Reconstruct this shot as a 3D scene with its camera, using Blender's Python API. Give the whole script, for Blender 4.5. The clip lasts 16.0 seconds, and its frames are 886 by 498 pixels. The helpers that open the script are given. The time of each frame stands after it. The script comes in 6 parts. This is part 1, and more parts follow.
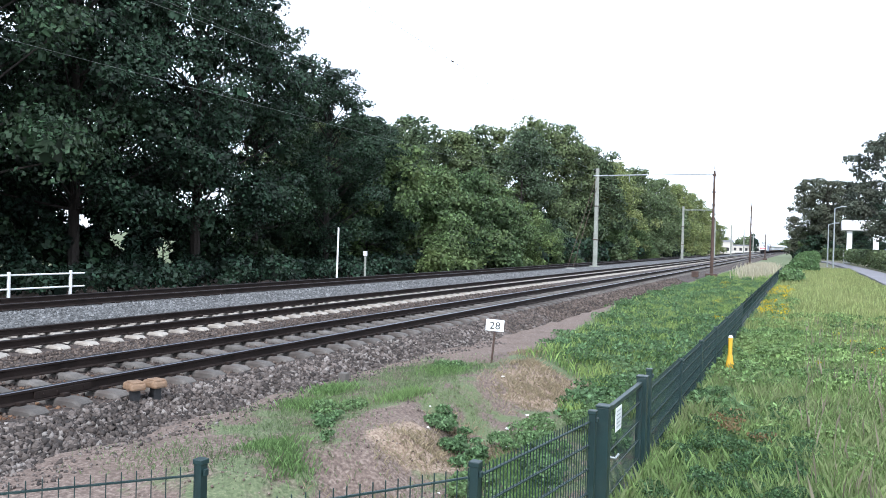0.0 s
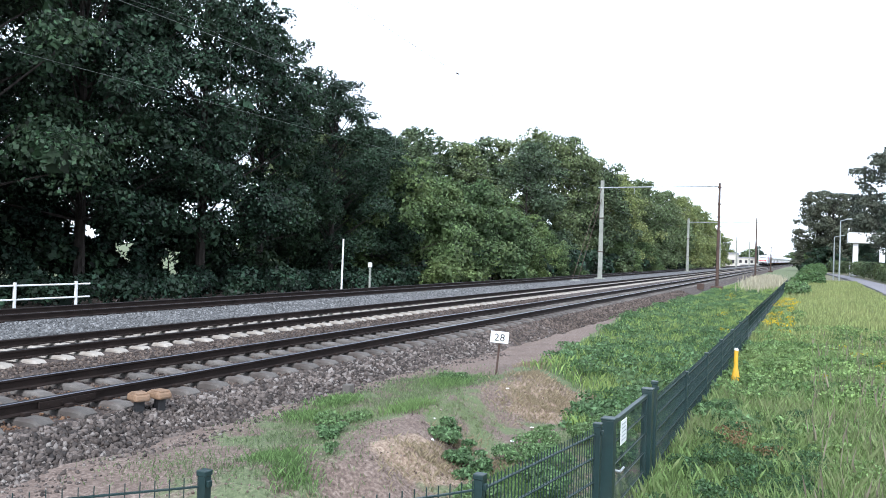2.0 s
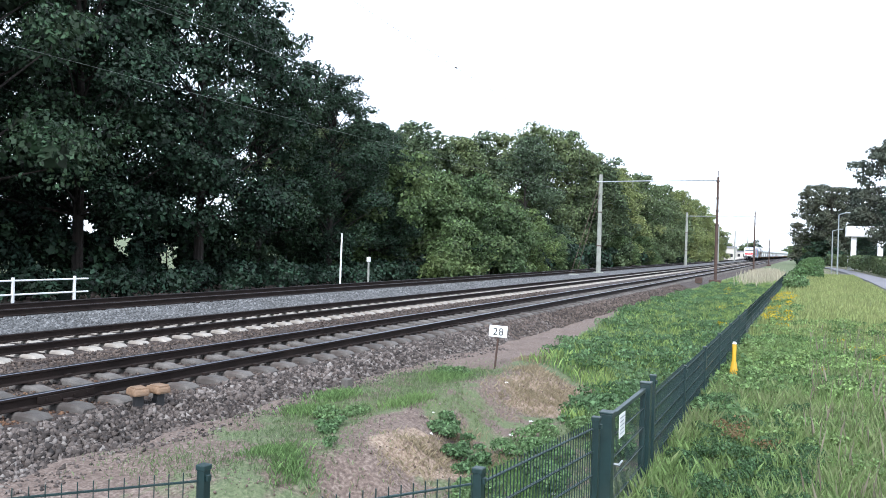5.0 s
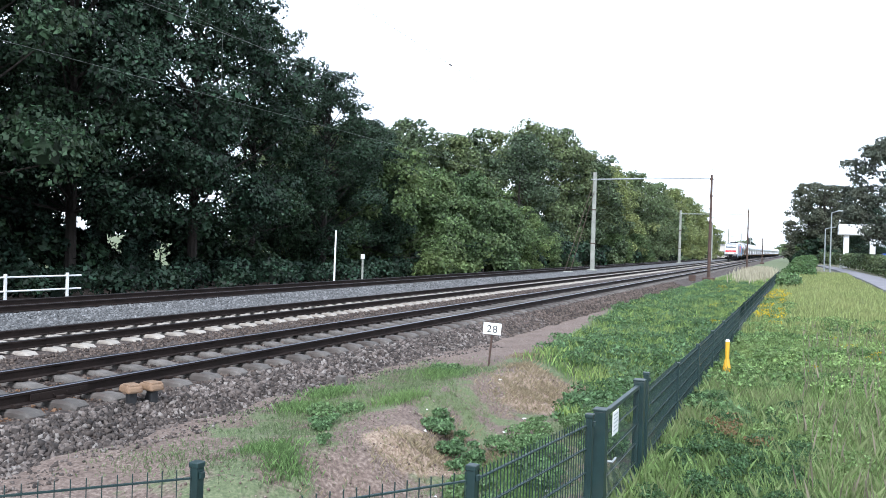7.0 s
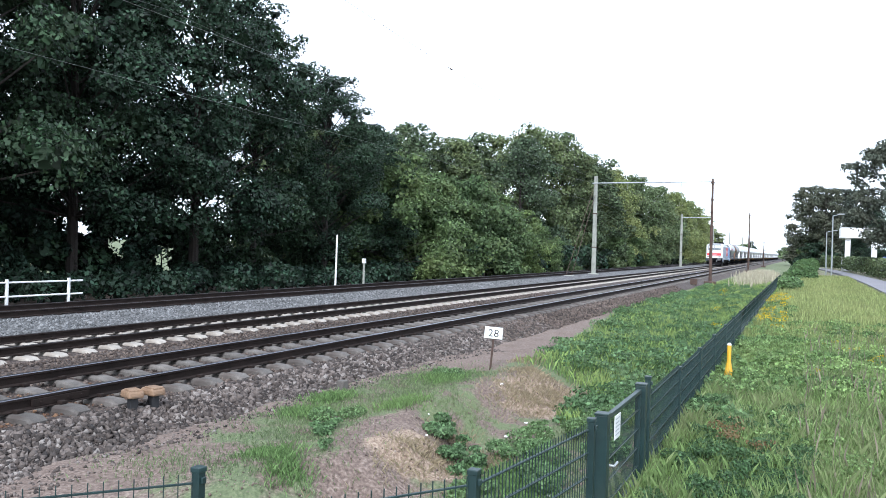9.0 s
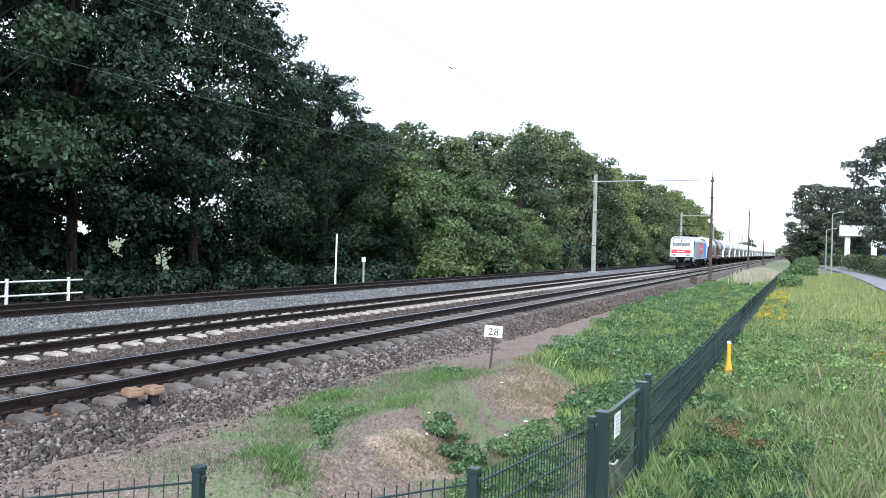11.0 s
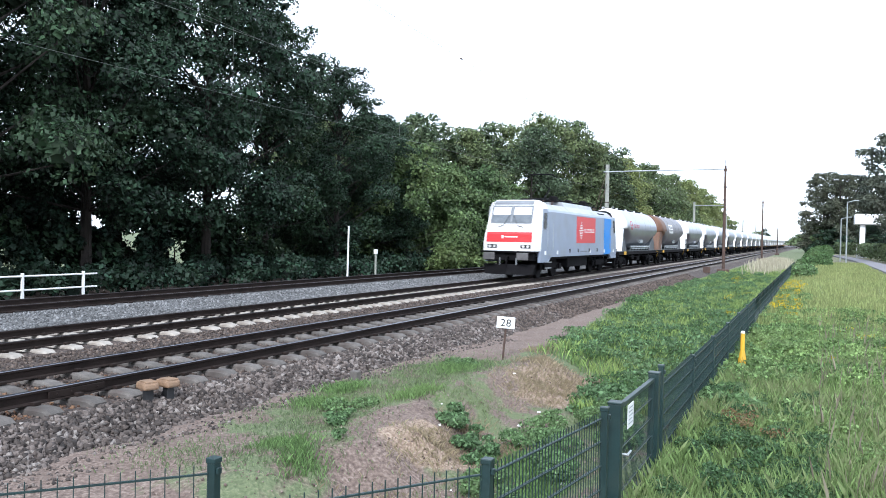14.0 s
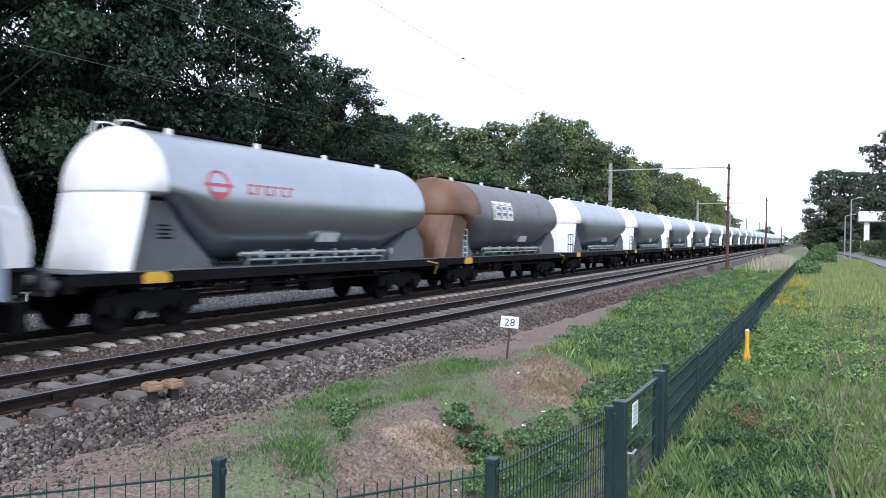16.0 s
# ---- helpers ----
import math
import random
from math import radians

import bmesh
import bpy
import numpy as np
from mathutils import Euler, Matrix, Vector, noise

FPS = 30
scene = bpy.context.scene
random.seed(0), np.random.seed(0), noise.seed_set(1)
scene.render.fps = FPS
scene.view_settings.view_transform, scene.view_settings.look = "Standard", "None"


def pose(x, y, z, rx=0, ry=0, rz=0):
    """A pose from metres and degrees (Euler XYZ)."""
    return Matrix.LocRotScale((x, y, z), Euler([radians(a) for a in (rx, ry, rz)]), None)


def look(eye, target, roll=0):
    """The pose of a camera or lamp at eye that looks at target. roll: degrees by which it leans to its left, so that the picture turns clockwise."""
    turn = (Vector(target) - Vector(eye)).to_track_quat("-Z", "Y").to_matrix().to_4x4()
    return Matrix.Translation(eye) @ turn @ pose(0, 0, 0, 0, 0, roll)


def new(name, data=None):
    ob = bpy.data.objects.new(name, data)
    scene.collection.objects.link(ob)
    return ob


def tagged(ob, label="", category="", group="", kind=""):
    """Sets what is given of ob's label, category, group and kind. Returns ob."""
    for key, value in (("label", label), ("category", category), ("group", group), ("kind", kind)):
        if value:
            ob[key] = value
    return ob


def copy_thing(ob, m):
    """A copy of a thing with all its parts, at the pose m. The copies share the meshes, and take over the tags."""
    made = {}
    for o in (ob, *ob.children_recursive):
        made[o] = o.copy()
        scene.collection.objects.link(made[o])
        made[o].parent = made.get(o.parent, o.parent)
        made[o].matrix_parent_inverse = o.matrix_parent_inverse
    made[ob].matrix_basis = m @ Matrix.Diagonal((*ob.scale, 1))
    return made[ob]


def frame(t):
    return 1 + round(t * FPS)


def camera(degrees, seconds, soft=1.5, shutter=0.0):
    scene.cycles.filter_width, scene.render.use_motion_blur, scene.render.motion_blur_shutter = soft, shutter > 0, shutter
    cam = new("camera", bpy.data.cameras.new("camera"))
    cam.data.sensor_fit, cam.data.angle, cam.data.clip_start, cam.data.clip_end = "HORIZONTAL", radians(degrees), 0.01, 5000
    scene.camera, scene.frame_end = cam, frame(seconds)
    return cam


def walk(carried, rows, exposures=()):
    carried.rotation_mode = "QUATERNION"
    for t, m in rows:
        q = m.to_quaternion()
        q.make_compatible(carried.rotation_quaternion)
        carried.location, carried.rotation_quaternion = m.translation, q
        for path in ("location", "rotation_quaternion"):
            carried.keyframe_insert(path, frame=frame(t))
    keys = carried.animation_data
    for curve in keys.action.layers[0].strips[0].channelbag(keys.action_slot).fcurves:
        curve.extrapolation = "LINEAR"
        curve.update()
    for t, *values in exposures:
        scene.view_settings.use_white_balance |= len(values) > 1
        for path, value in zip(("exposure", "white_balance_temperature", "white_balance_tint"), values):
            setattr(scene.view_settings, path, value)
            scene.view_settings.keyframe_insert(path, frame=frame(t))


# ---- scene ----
cam = camera(59.0, 16.0, soft=0.68, shutter=0.3)
EYE = 1.974
PATH = [
    (0.0, 89.316, -1.548, 25.040), (0.5, 89.556, -1.572, 25.164), (1.0, 89.602, -1.708, 25.125),
    (1.5, 89.781, -1.746, 24.988), (2.0, 90.153, -1.689, 25.388), (2.5, 90.104, -1.769, 25.548),
    (3.0, 90.146, -1.773, 25.629), (3.5, 90.158, -1.675, 25.734), (4.0, 90.321, -1.819, 25.753),
    (4.5, 89.888, -1.647, 25.508), (7.0, 89.555, -1.703, 24.855), (7.5, 89.655, -1.628, 24.853),
    (8.0, 89.778, -1.627, 24.977), (8.5, 89.796, -1.583, 25.057), (9.0, 89.863, -1.563, 24.940),
    (11.5, 89.665, -1.403, 24.938), (12.0, 89.434, -1.250, 25.013), (12.5, 89.411, -1.239, 25.291),
    (13.0, 89.324, -1.229, 25.526), (13.5, 89.219, -1.174, 25.569), (14.0, 89.126, -1.062, 25.783),
    (14.5, 89.266, -0.877, 25.811), (15.0, 89.360, -0.874, 25.637), (15.5, 89.152, -0.896, 25.707),
    (16.0, 89.118, -0.693, 26.021)]
walk(cam, [(t, pose(0, 0, EYE, a, b, c)) for t, a, b, c in PATH], exposures=[(0.0, 0.72, 5600, 9), (14.0, 0.72, 5600, 9), (14.5, 0.65, 5600, 9), (15.0, 0.50, 5600, 10), (15.5, 0.35, 5600, 12), (16.0, 0.27, 5600, 12)])

# ---- light ----
SUN_EL, SUN_AZ = 40.0, 168.0      # degrees; azimuth clockwise from +y
world = bpy.data.worlds.new("world")
scene.world = world
world.use_nodes = True
wn, wl = world.node_tree.nodes, world.node_tree.links
sky = wn.new("ShaderNodeTexSky")
sky.sky_type, sky.sun_disc = "NISHITA", False
sky.sun_elevation, sky.sun_rotation = radians(SUN_EL), radians(SUN_AZ)
sky.air_density, sky.dust_density, sky.ozone_density = 1.0, 1.0, 1.0
pale = wn.new("ShaderNodeHueSaturation")     # thin even cloud takes the blue out
pale.inputs["Saturation"].default_value = 0.45
wl.new(sky.outputs[0], pale.inputs["Color"])
veil = wn.new("ShaderNodeMix")               # the even white of the cloud itself
veil.data_type = "RGBA"
veil.inputs[0].default_value, veil.inputs[7].default_value = 0.70, (8.6, 8.7, 8.9, 1)
wl.new(pale.outputs[0], veil.inputs[6])
wl.new(veil.outputs[2], wn["Background"].inputs["Color"])
wn["Background"].inputs["Strength"].default_value = 0.15
sun = new("sun", bpy.data.lights.new("sun", "SUN"))
sun.data.energy, sun.data.angle, sun.data.color = 2.4, radians(14), (1.0, 0.95, 0.88)
_a, _e = radians(SUN_AZ), radians(SUN_EL)
sun.matrix_world = look((math.sin(_a) * math.cos(_e) * 50, math.cos(_a) * math.cos(_e) * 50, math.sin(_e) * 50), (0, 0, 0))


# ---- materials ----
def ramp(nt, fac, stops):
    r = nt.nodes.new("ShaderNodeValToRGB")
    while len(r.color_ramp.elements) < len(stops):
        r.color_ramp.elements.new(0.5)
    for e, (at, col) in zip(r.color_ramp.elements, stops):
        e.position, e.color = at, (*col, 1)
    nt.links.new(fac, r.inputs[0])
    return r.outputs[0]


def tex(nt, kind, scale, coord="Object", detail=4.0, stretch=None):
    co = nt.nodes.new("ShaderNodeTexCoord")
    out = co.outputs[coord]
    if stretch:
        mp = nt.nodes.new("ShaderNodeMapping")
        mp.inputs["Scale"].default_value = stretch
        nt.links.new(out, mp.inputs[0])
        out = mp.outputs[0]
    n = nt.nodes.new("ShaderNodeTex" + kind)
    n.inputs["Scale"].default_value = scale
    if kind == "Noise":
        n.inputs["Detail"].default_value = detail
    nt.links.new(out, n.inputs["Vector"])
    return n


def mixc(nt, fac, a, b, mode="MIX"):
    m = nt.nodes.new("ShaderNodeMix")
    m.data_type, m.blend_type = "RGBA", mode
    for sock, v in ((m.inputs[0], fac), (m.inputs[6], a), (m.inputs[7], b)):
        if hasattr(v, "is_linked"):
            nt.links.new(v, sock)
        else:
            sock.default_value = v if isinstance(v, (int, float)) else (*v, 1)
    return m.outputs[2]


def material(name, col, rough=0.7, metal=0.0, var=0.25, scale=3.0, fine=40.0, bump=0.2, depth=0.01, dirt=None, dirt_amt=0.4, rnd=0.0, stretch=None, spec=None):
    """A worn surface: colour varied at two scales, a fine relief, and optional dirt in patches."""
    m = bpy.data.materials.new(name)
    m.use_nodes = True
    nt = m.node_tree
    b = nt.nodes["Principled BSDF"]
    n1 = tex(nt, "Noise", scale, stretch=stretch)
    n2 = tex(nt, "Noise", fine, detail=2.0, stretch=stretch)
    dark, light = [c * (1 - var) for c in col], [min(1, c * (1 + var)) for c in col]
    c1 = ramp(nt, n1.outputs[0], [(0.3, dark), (0.7, light)])
    c2 = ramp(nt, n2.outputs[0], [(0.25, (1 - var, 1 - var, 1 - var)), (0.7, (1, 1, 1))])
    c = mixc(nt, 1.0, c1, c2, "MULTIPLY")
    if dirt:
        n3 = tex(nt, "Noise", scale * 0.6 + 0.3, detail=6.0)
        f = ramp(nt, n3.outputs[0], [(0.48, (0, 0, 0)), (0.68, (dirt_amt,) * 3)])
        c = mixc(nt, f, c, dirt)
    if rnd:
        oi = nt.nodes.new("ShaderNodeObjectInfo")
        f = ramp(nt, oi.outputs["Random"], [(0, (1 - rnd,) * 3), (1, (1 + rnd * 0.3,) * 3)])
        c = mixc(nt, 1.0, c, f, "MULTIPLY")
    nt.links.new(c, b.inputs["Base Color"])
    b.inputs["Roughness"].default_value, b.inputs["Metallic"].default_value = rough, metal
    if spec is not None:
        b.inputs["Specular IOR Level"].default_value = spec
    if bump:
        bp = nt.nodes.new("ShaderNodeBump")
        bp.inputs["Strength"].default_value, bp.inputs["Distance"].default_value = bump, depth
        nt.links.new(n2.outputs[0], bp.inputs["Height"])
        nt.links.new(bp.outputs[0], b.inputs["Normal"])
    return m


def leaf_material(name, col, var=0.5, warm=(0.10, 0.11, 0.02), trans=0.25):
    """Leaves: hue and value vary leaf by leaf and bough by bough; some light comes through."""
    m = bpy.data.materials.new(name)
    m.use_nodes = True
    nt = m.node_tree
    b = nt.nodes["Principled BSDF"]
    g = nt.nodes.new("ShaderNodeNewGeometry")
    c1 = ramp(nt, g.outputs["Random Per Island"], [(0.0, [c * (1 - var) for c in col]), (0.7, col), (1.0, [c * (1 + var) for c in col])])
    n = tex(nt, "Noise", 0.35)
    f = ramp(nt, n.outputs[0], [(0.45, (0, 0, 0)), (0.75, (0.45, 0.45, 0.45))])
    c = mixc(nt, f, c1, warm)
    oi = nt.nodes.new("ShaderNodeObjectInfo")
    f = ramp(nt, oi.outputs["Random"], [(0, (0.68, 0.74, 0.78)), (1, (1.3, 1.22, 1.0))])
    c = mixc(nt, 1.0, c, f, "MULTIPLY")
    nt.links.new(c, b.inputs["Base Color"])
    b.inputs["Roughness"].default_value, b.inputs["Specular IOR Level"].default_value = 0.6, 0.3
    tr = nt.nodes.new("ShaderNodeBsdfTranslucent")
    nt.links.new(c, tr.inputs["Color"])
    mx = nt.nodes.new("ShaderNodeMixShader")
    mx.inputs[0].default_value = trans
    nt.links.new(b.outputs[0], mx.inputs[1])
    nt.links.new(tr.outputs[0], mx.inputs[2])
    nt.links.new(mx.outputs[0], nt.nodes["Material Output"].inputs["Surface"])
    return m


def stone_material(name, c0, c1, c2, scale=16.0, bump=1.0, moss=None):
    """Loose broken stone: each cell has its own tone, a rounded top and painted shade around it."""
    m = bpy.data.materials.new(name)
    m.use_nodes = True
    nt = m.node_tree
    b = nt.nodes["Principled BSDF"]
    v = tex(nt, "Voronoi", scale)
    v.inputs["Randomness"].default_value = 1.0
    sp = nt.nodes.new("ShaderNodeSeparateColor")
    nt.links.new(v.outputs["Color"], sp.inputs[0])
    c = ramp(nt, sp.outputs[0], [(0.0, c0), (0.5, c1), (1.0, c2)])
    # shade in the gaps between stones, multiplied into the colour
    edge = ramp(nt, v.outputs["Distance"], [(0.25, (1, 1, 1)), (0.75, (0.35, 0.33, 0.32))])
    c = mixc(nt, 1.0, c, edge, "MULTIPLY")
    n = tex(nt, "Noise", 0.9, detail=5.0)
    big = ramp(nt, n.outputs[0], [(0.3, (0.75, 0.72, 0.7)), (0.7, (1.15, 1.12, 1.1))])
    c = mixc(nt, 1.0, c, big, "MULTIPLY")
    if moss:
        n = tex(nt, "Noise", 1.6, detail=6.0)
        c = mixc(nt, ramp(nt, n.outputs[0], [(0.5, (0, 0, 0)), (0.7, (0.6, 0.6, 0.6))]), c, moss)
    nt.links.new(c, b.inputs["Base Color"])
    b.inputs["Roughness"].default_value = 0.85
    bp = nt.nodes.new("ShaderNodeBump")
    bp.inputs["Strength"].default_value, bp.inputs["Distance"].default_value = bump, 0.03
    bp.invert = True
    nt.links.new(v.outputs["Distance"], bp.inputs["Height"])
    nt.links.new(bp.outputs[0], b.inputs["Normal"])
    return m


def island_material(name, stops, rough=0.85):
    m = bpy.data.materials.new(name)
    m.use_nodes = True
    nt = m.node_tree
    b = nt.nodes["Principled BSDF"]
    g = nt.nodes.new("ShaderNodeNewGeometry")
    c = ramp(nt, g.outputs["Random Per Island"], stops)
    n = tex(nt, "Noise", 60.0)
    c = mixc(nt, 1.0, c, ramp(nt, n.outputs[0], [(0.3, (0.7, 0.7, 0.7)), (0.7, (1.1, 1.1, 1.1))]), "MULTIPLY")
    n = tex(nt, "Noise", 0.8, detail=5.0)
    c = mixc(nt, 1.0, c, ramp(nt, n.outputs[0], [(0.3, (0.7, 0.68, 0.66)), (0.7, (1.15, 1.12, 1.1))]), "MULTIPLY")
    nt.links.new(c, b.inputs["Base Color"])
    b.inputs["Roughness"].default_value = rough
    return m


def ground_material():
    """Turf, bare sandy earth and dry stalks, laid out along the railway."""
    m = bpy.data.materials.new("ground")
    m.use_nodes = True
    nt = m.node_tree
    b = nt.nodes["Principled BSDF"]
    at = nt.nodes.new("ShaderNodeVertexColor")
    at.layer_name = "cover"
    sp = nt.nodes.new("ShaderNodeSeparateColor")
    nt.links.new(at.outputs[0], sp.inputs[0])
    n = tex(nt, "Noise", 2.2, detail=8.0)
    nf = tex(nt, "Noise", 26.0, detail=4.0)
    nb = tex(nt, "Noise", 0.35, detail=4.0)
    turf = ramp(nt, nf.outputs[0], [(0.3, (0.075, 0.095, 0.045)), (0.55, (0.125, 0.150, 0.075)), (0.75, (0.20, 0.205, 0.12))])
    turf = mixc(nt, ramp(nt, nb.outputs[0], [(0.4, (0, 0, 0)), (0.7, (0.5, 0.5, 0.5))]), turf, (0.12, 0.152, 0.056))
    soil = ramp(nt, nf.outputs[0], [(0.25, (0.07, 0.049, 0.040)), (0.5, (0.160, 0.117, 0.096)), (0.8, (0.33, 0.265, 0.22))])
    soil = mixc(nt, ramp(nt, n.outputs[0], [(0.45, (0, 0, 0)), (0.7, (0.55, 0.55, 0.55))]), soil, (0.11, 0.078, 0.062))
    # bare share: vertex weight broken up by noise
    ad = nt.nodes.new("ShaderNodeMath")
    ad.operation = "ADD"
    nt.links.new(sp.outputs[0], ad.inputs[0])
    nt.links.new(n.outputs[0], ad.inputs[1])
    f = ramp(nt, ad.outputs[0], [(0.88, (0, 0, 0)), (1.08, (1, 1, 1))])
    c = mixc(nt, f, turf, soil)
    straw = ramp(nt, nf.outputs[0], [(0.3, (0.15, 0.10, 0.07)), (0.55, (0.30, 0.225, 0.165)), (0.75, (0.42, 0.34, 0.26))])
    ad2 = nt.nodes.new("ShaderNodeMath")
    ad2.operation = "ADD"
    nt.links.new(sp.outputs[1], ad2.inputs[0])
    nt.links.new(n.outputs[0], ad2.inputs[1])
    c = mixc(nt, ramp(nt, ad2.outputs[0], [(0.9, (0, 0, 0)), (1.15, (1, 1, 1))]), c, straw)
    nt.links.new(c, b.inputs["Base Color"])
    b.inputs["Roughness"].default_value = 0.95
    bp = nt.nodes.new("ShaderNodeBump")
    bp.inputs["Strength"].default_value, bp.inputs["Distance"].default_value = 0.8, 0.03
    nt.links.new(nf.outputs[0], bp.inputs["Height"])
    nt.links.new(bp.outputs[0], b.inputs["Normal"])
    return m


M_GROUND = ground_material()
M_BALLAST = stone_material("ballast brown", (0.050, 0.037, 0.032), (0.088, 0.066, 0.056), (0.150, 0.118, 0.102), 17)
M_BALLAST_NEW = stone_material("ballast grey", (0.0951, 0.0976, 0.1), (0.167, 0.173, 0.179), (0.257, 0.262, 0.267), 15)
M_STONE = island_material("loose stone", [(0, (0.028, 0.022, 0.0195)), (0.5, (0.100, 0.081, 0.071)), (0.85, (0.19, 0.16, 0.145)), (1, (0.30, 0.275, 0.255))])
M_STONE_RUST = island_material("rusty stone", [(0, (0.0276, 0.0193, 0.0156)), (0.5, (0.0782, 0.057, 0.046)), (1, (0.175, 0.138, 0.115))])
M_STONE_NEW = island_material("fresh stone", [(0, (0.0762, 0.0789, 0.0816)), (0.5, (0.163, 0.169, 0.174)), (1, (0.283, 0.288, 0.294))])
M_CLOD = island_material("dry soil", [(0, (0.0956, 0.0691, 0.0584)), (0.6, (0.203, 0.149, 0.128)), (1, (0.383, 0.319, 0.276))])
M_SLEEPER = material("old concrete", (0.146, 0.131, 0.118), 0.9, var=0.3, scale=5, fine=60, bump=0.4, dirt=(0.0827, 0.0636, 0.0541), dirt_amt=0.7, rnd=0.35)
M_SLEEPER_PALE = material("pale concrete", (0.367, 0.333, 0.292), 0.9, var=0.18, scale=5, fine=60, bump=0.3, dirt=(0.258, 0.211, 0.17), dirt_amt=0.5, rnd=0.15)
M_RAIL = material("rusty rail", (0.022, 0.0150, 0.0125), 0.85, 0.1, var=0.3, scale=2, fine=50, bump=0.2, spec=0.2)
M_RAIL_TOP = material("worn rail head", (0.247, 0.247, 0.282), 0.32, 1.0, var=0.15, scale=2, fine=30, bump=0.02, stretch=(8, 0.3, 1))
M_RAIL_DULL = material("dull rail head", (0.07, 0.063, 0.063), 0.45, 0.8, var=0.2, scale=2, fine=30, bump=0.02, stretch=(8, 0.3, 1))
M_GREEN_STEEL = material("dark green coated steel", (0.013, 0.0324, 0.0324), 0.42, var=0.2, scale=6, fine=80, bump=0.05, dirt=(0.0432, 0.054, 0.0432), dirt_amt=0.25)
M_CONC_POLE = material("mast concrete", (0.315, 0.323, 0.285), 0.9, var=0.2, scale=1.5, fine=20, bump=0.3, dirt=(0.188, 0.203, 0.15))
M_RUST_STEEL = material("rusty mast", (0.084, 0.051, 0.039), 0.8, var=0.3, scale=2, fine=20, bump=0.3)
M_GALV = material("galvanised steel", (0.416, 0.44, 0.448), 0.5, 0.6, var=0.15, scale=3, fine=30, bump=0.05)
M_WHITE = material("white paint", (0.78, 0.78, 0.77), 0.5, var=0.06, scale=2, fine=20, bump=0.03, dirt=(0.5, 0.48, 0.45), dirt_amt=0.3)
M_BLACK = material("black", (0.02, 0.02, 0.022), 0.6, var=0.3, bump=0.05)
M_WIRE = material("wire", (0.22, 0.24, 0.22), 0.5, 0.7, var=0.1, bump=0)
M_BARK = material("bark", (0.0375, 0.03, 0.025), 0.95, var=0.4, scale=3, fine=25, bump=0.8, depth=0.03, stretch=(4, 4, 0.6))
# very dark base and wide spread put crown shade and highlights into the colour
M_LEAF_DARK = leaf_material("oak leaves with crown shade", (0.024, 0.050, 0.030), 0.9, (0.050, 0.085, 0.040), 0.10)
M_LEAF_MID = leaf_material("mixed leaves", (0.105, 0.145, 0.075), 0.75, (0.17, 0.195, 0.085), 0.25)
M_LEAF_LIGHT = leaf_material("light leaves", (0.104, 0.160, 0.068), 0.7, (0.20, 0.24, 0.09), 0.3)
# lighter copy of the mixed leaves: sunlight on the far trees, as colour
M_LEAF_SUNLIT = leaf_material("sunlit mixed leaves", (0.175, 0.222, 0.098), 0.65, (0.26, 0.27, 0.12), 0.3)
# distance haze is put into this greyed leaf colour
M_LEAF_FAR = leaf_material("far leaves greyed for haze", (0.084, 0.0984, 0.0744), 0.6, (0.132, 0.126, 0.09), 0.2)
M_WEED = leaf_material("weed leaves", (0.205, 0.315, 0.138), 0.65, (0.30, 0.37, 0.16), 0.45)
M_WEED_DARK = leaf_material("dark weed leaves", (0.110, 0.190, 0.080), 0.6, (0.17, 0.24, 0.095), 0.4)
M_GRASS = leaf_material("grass blades", (0.235, 0.335, 0.132), 0.5, (0.35, 0.41, 0.18), 0.5)
M_STRAW = leaf_material("dry stalks", (0.527, 0.468, 0.357), 0.3, (0.595, 0.535, 0.425))
M_DRY = leaf_material("dead grass", (0.317, 0.259, 0.18), 0.4, (0.36, 0.31, 0.223))
M_YELLOW_FLOWER = leaf_material("yellow flowers", (0.595, 0.442, 0.017), 0.3, (0.68, 0.527, 0.0255))
M_YELLOW = material("yellow paint", (0.68, 0.391, 0.0255), 0.5, var=0.1, bump=0.03)
M_ORANGE = material("weathered orange caps", (0.245, 0.155, 0.0936), 0.6, var=0.25, scale=8, bump=0.1, dirt=(0.216, 0.18, 0.144))
M_ASPHALT = material("cycle path", (0.208, 0.2, 0.216), 0.9, var=0.15, scale=1, fine=60, bump=0.2)


# ---- mesh helpers ----
def part(name, bm, mat, parent=None, label="", smooth=False, mats=None):
    """Links a bmesh as one mesh object, under a thing or a part."""
    me = bpy.data.meshes.new(name)
    bm.to_mesh(me)
    bm.free()
    for m in (mats or [mat]):
        me.materials.append(m)
    if smooth:
        me.shade_smooth()
    ob = new(name, me)
    ob.parent = parent
    if label:
        ob["label"] = label
    return ob


def from_arrays(name, verts, faces, mat, parent=None, label=""):
    """A mesh of equal-sided faces from arrays of corners and indices."""
    verts, faces = np.asarray(verts, np.float32), np.asarray(faces, np.int32)
    me = bpy.data.meshes.new(name)
    n, k = faces.shape
    me.vertices.add(len(verts))
    me.vertices.foreach_set("co", verts.ravel())
    me.loops.add(n * k)
    me.loops.foreach_set("vertex_index", faces.ravel())
    me.polygons.add(n)
    me.polygons.foreach_set("loop_start", np.arange(0, n * k, k, dtype=np.int32))
    me.update(calc_edges=True)
    me.materials.append(mat)
    ob = new(name, me)
    ob.parent = parent
    if label:
        ob["label"] = label
    return ob


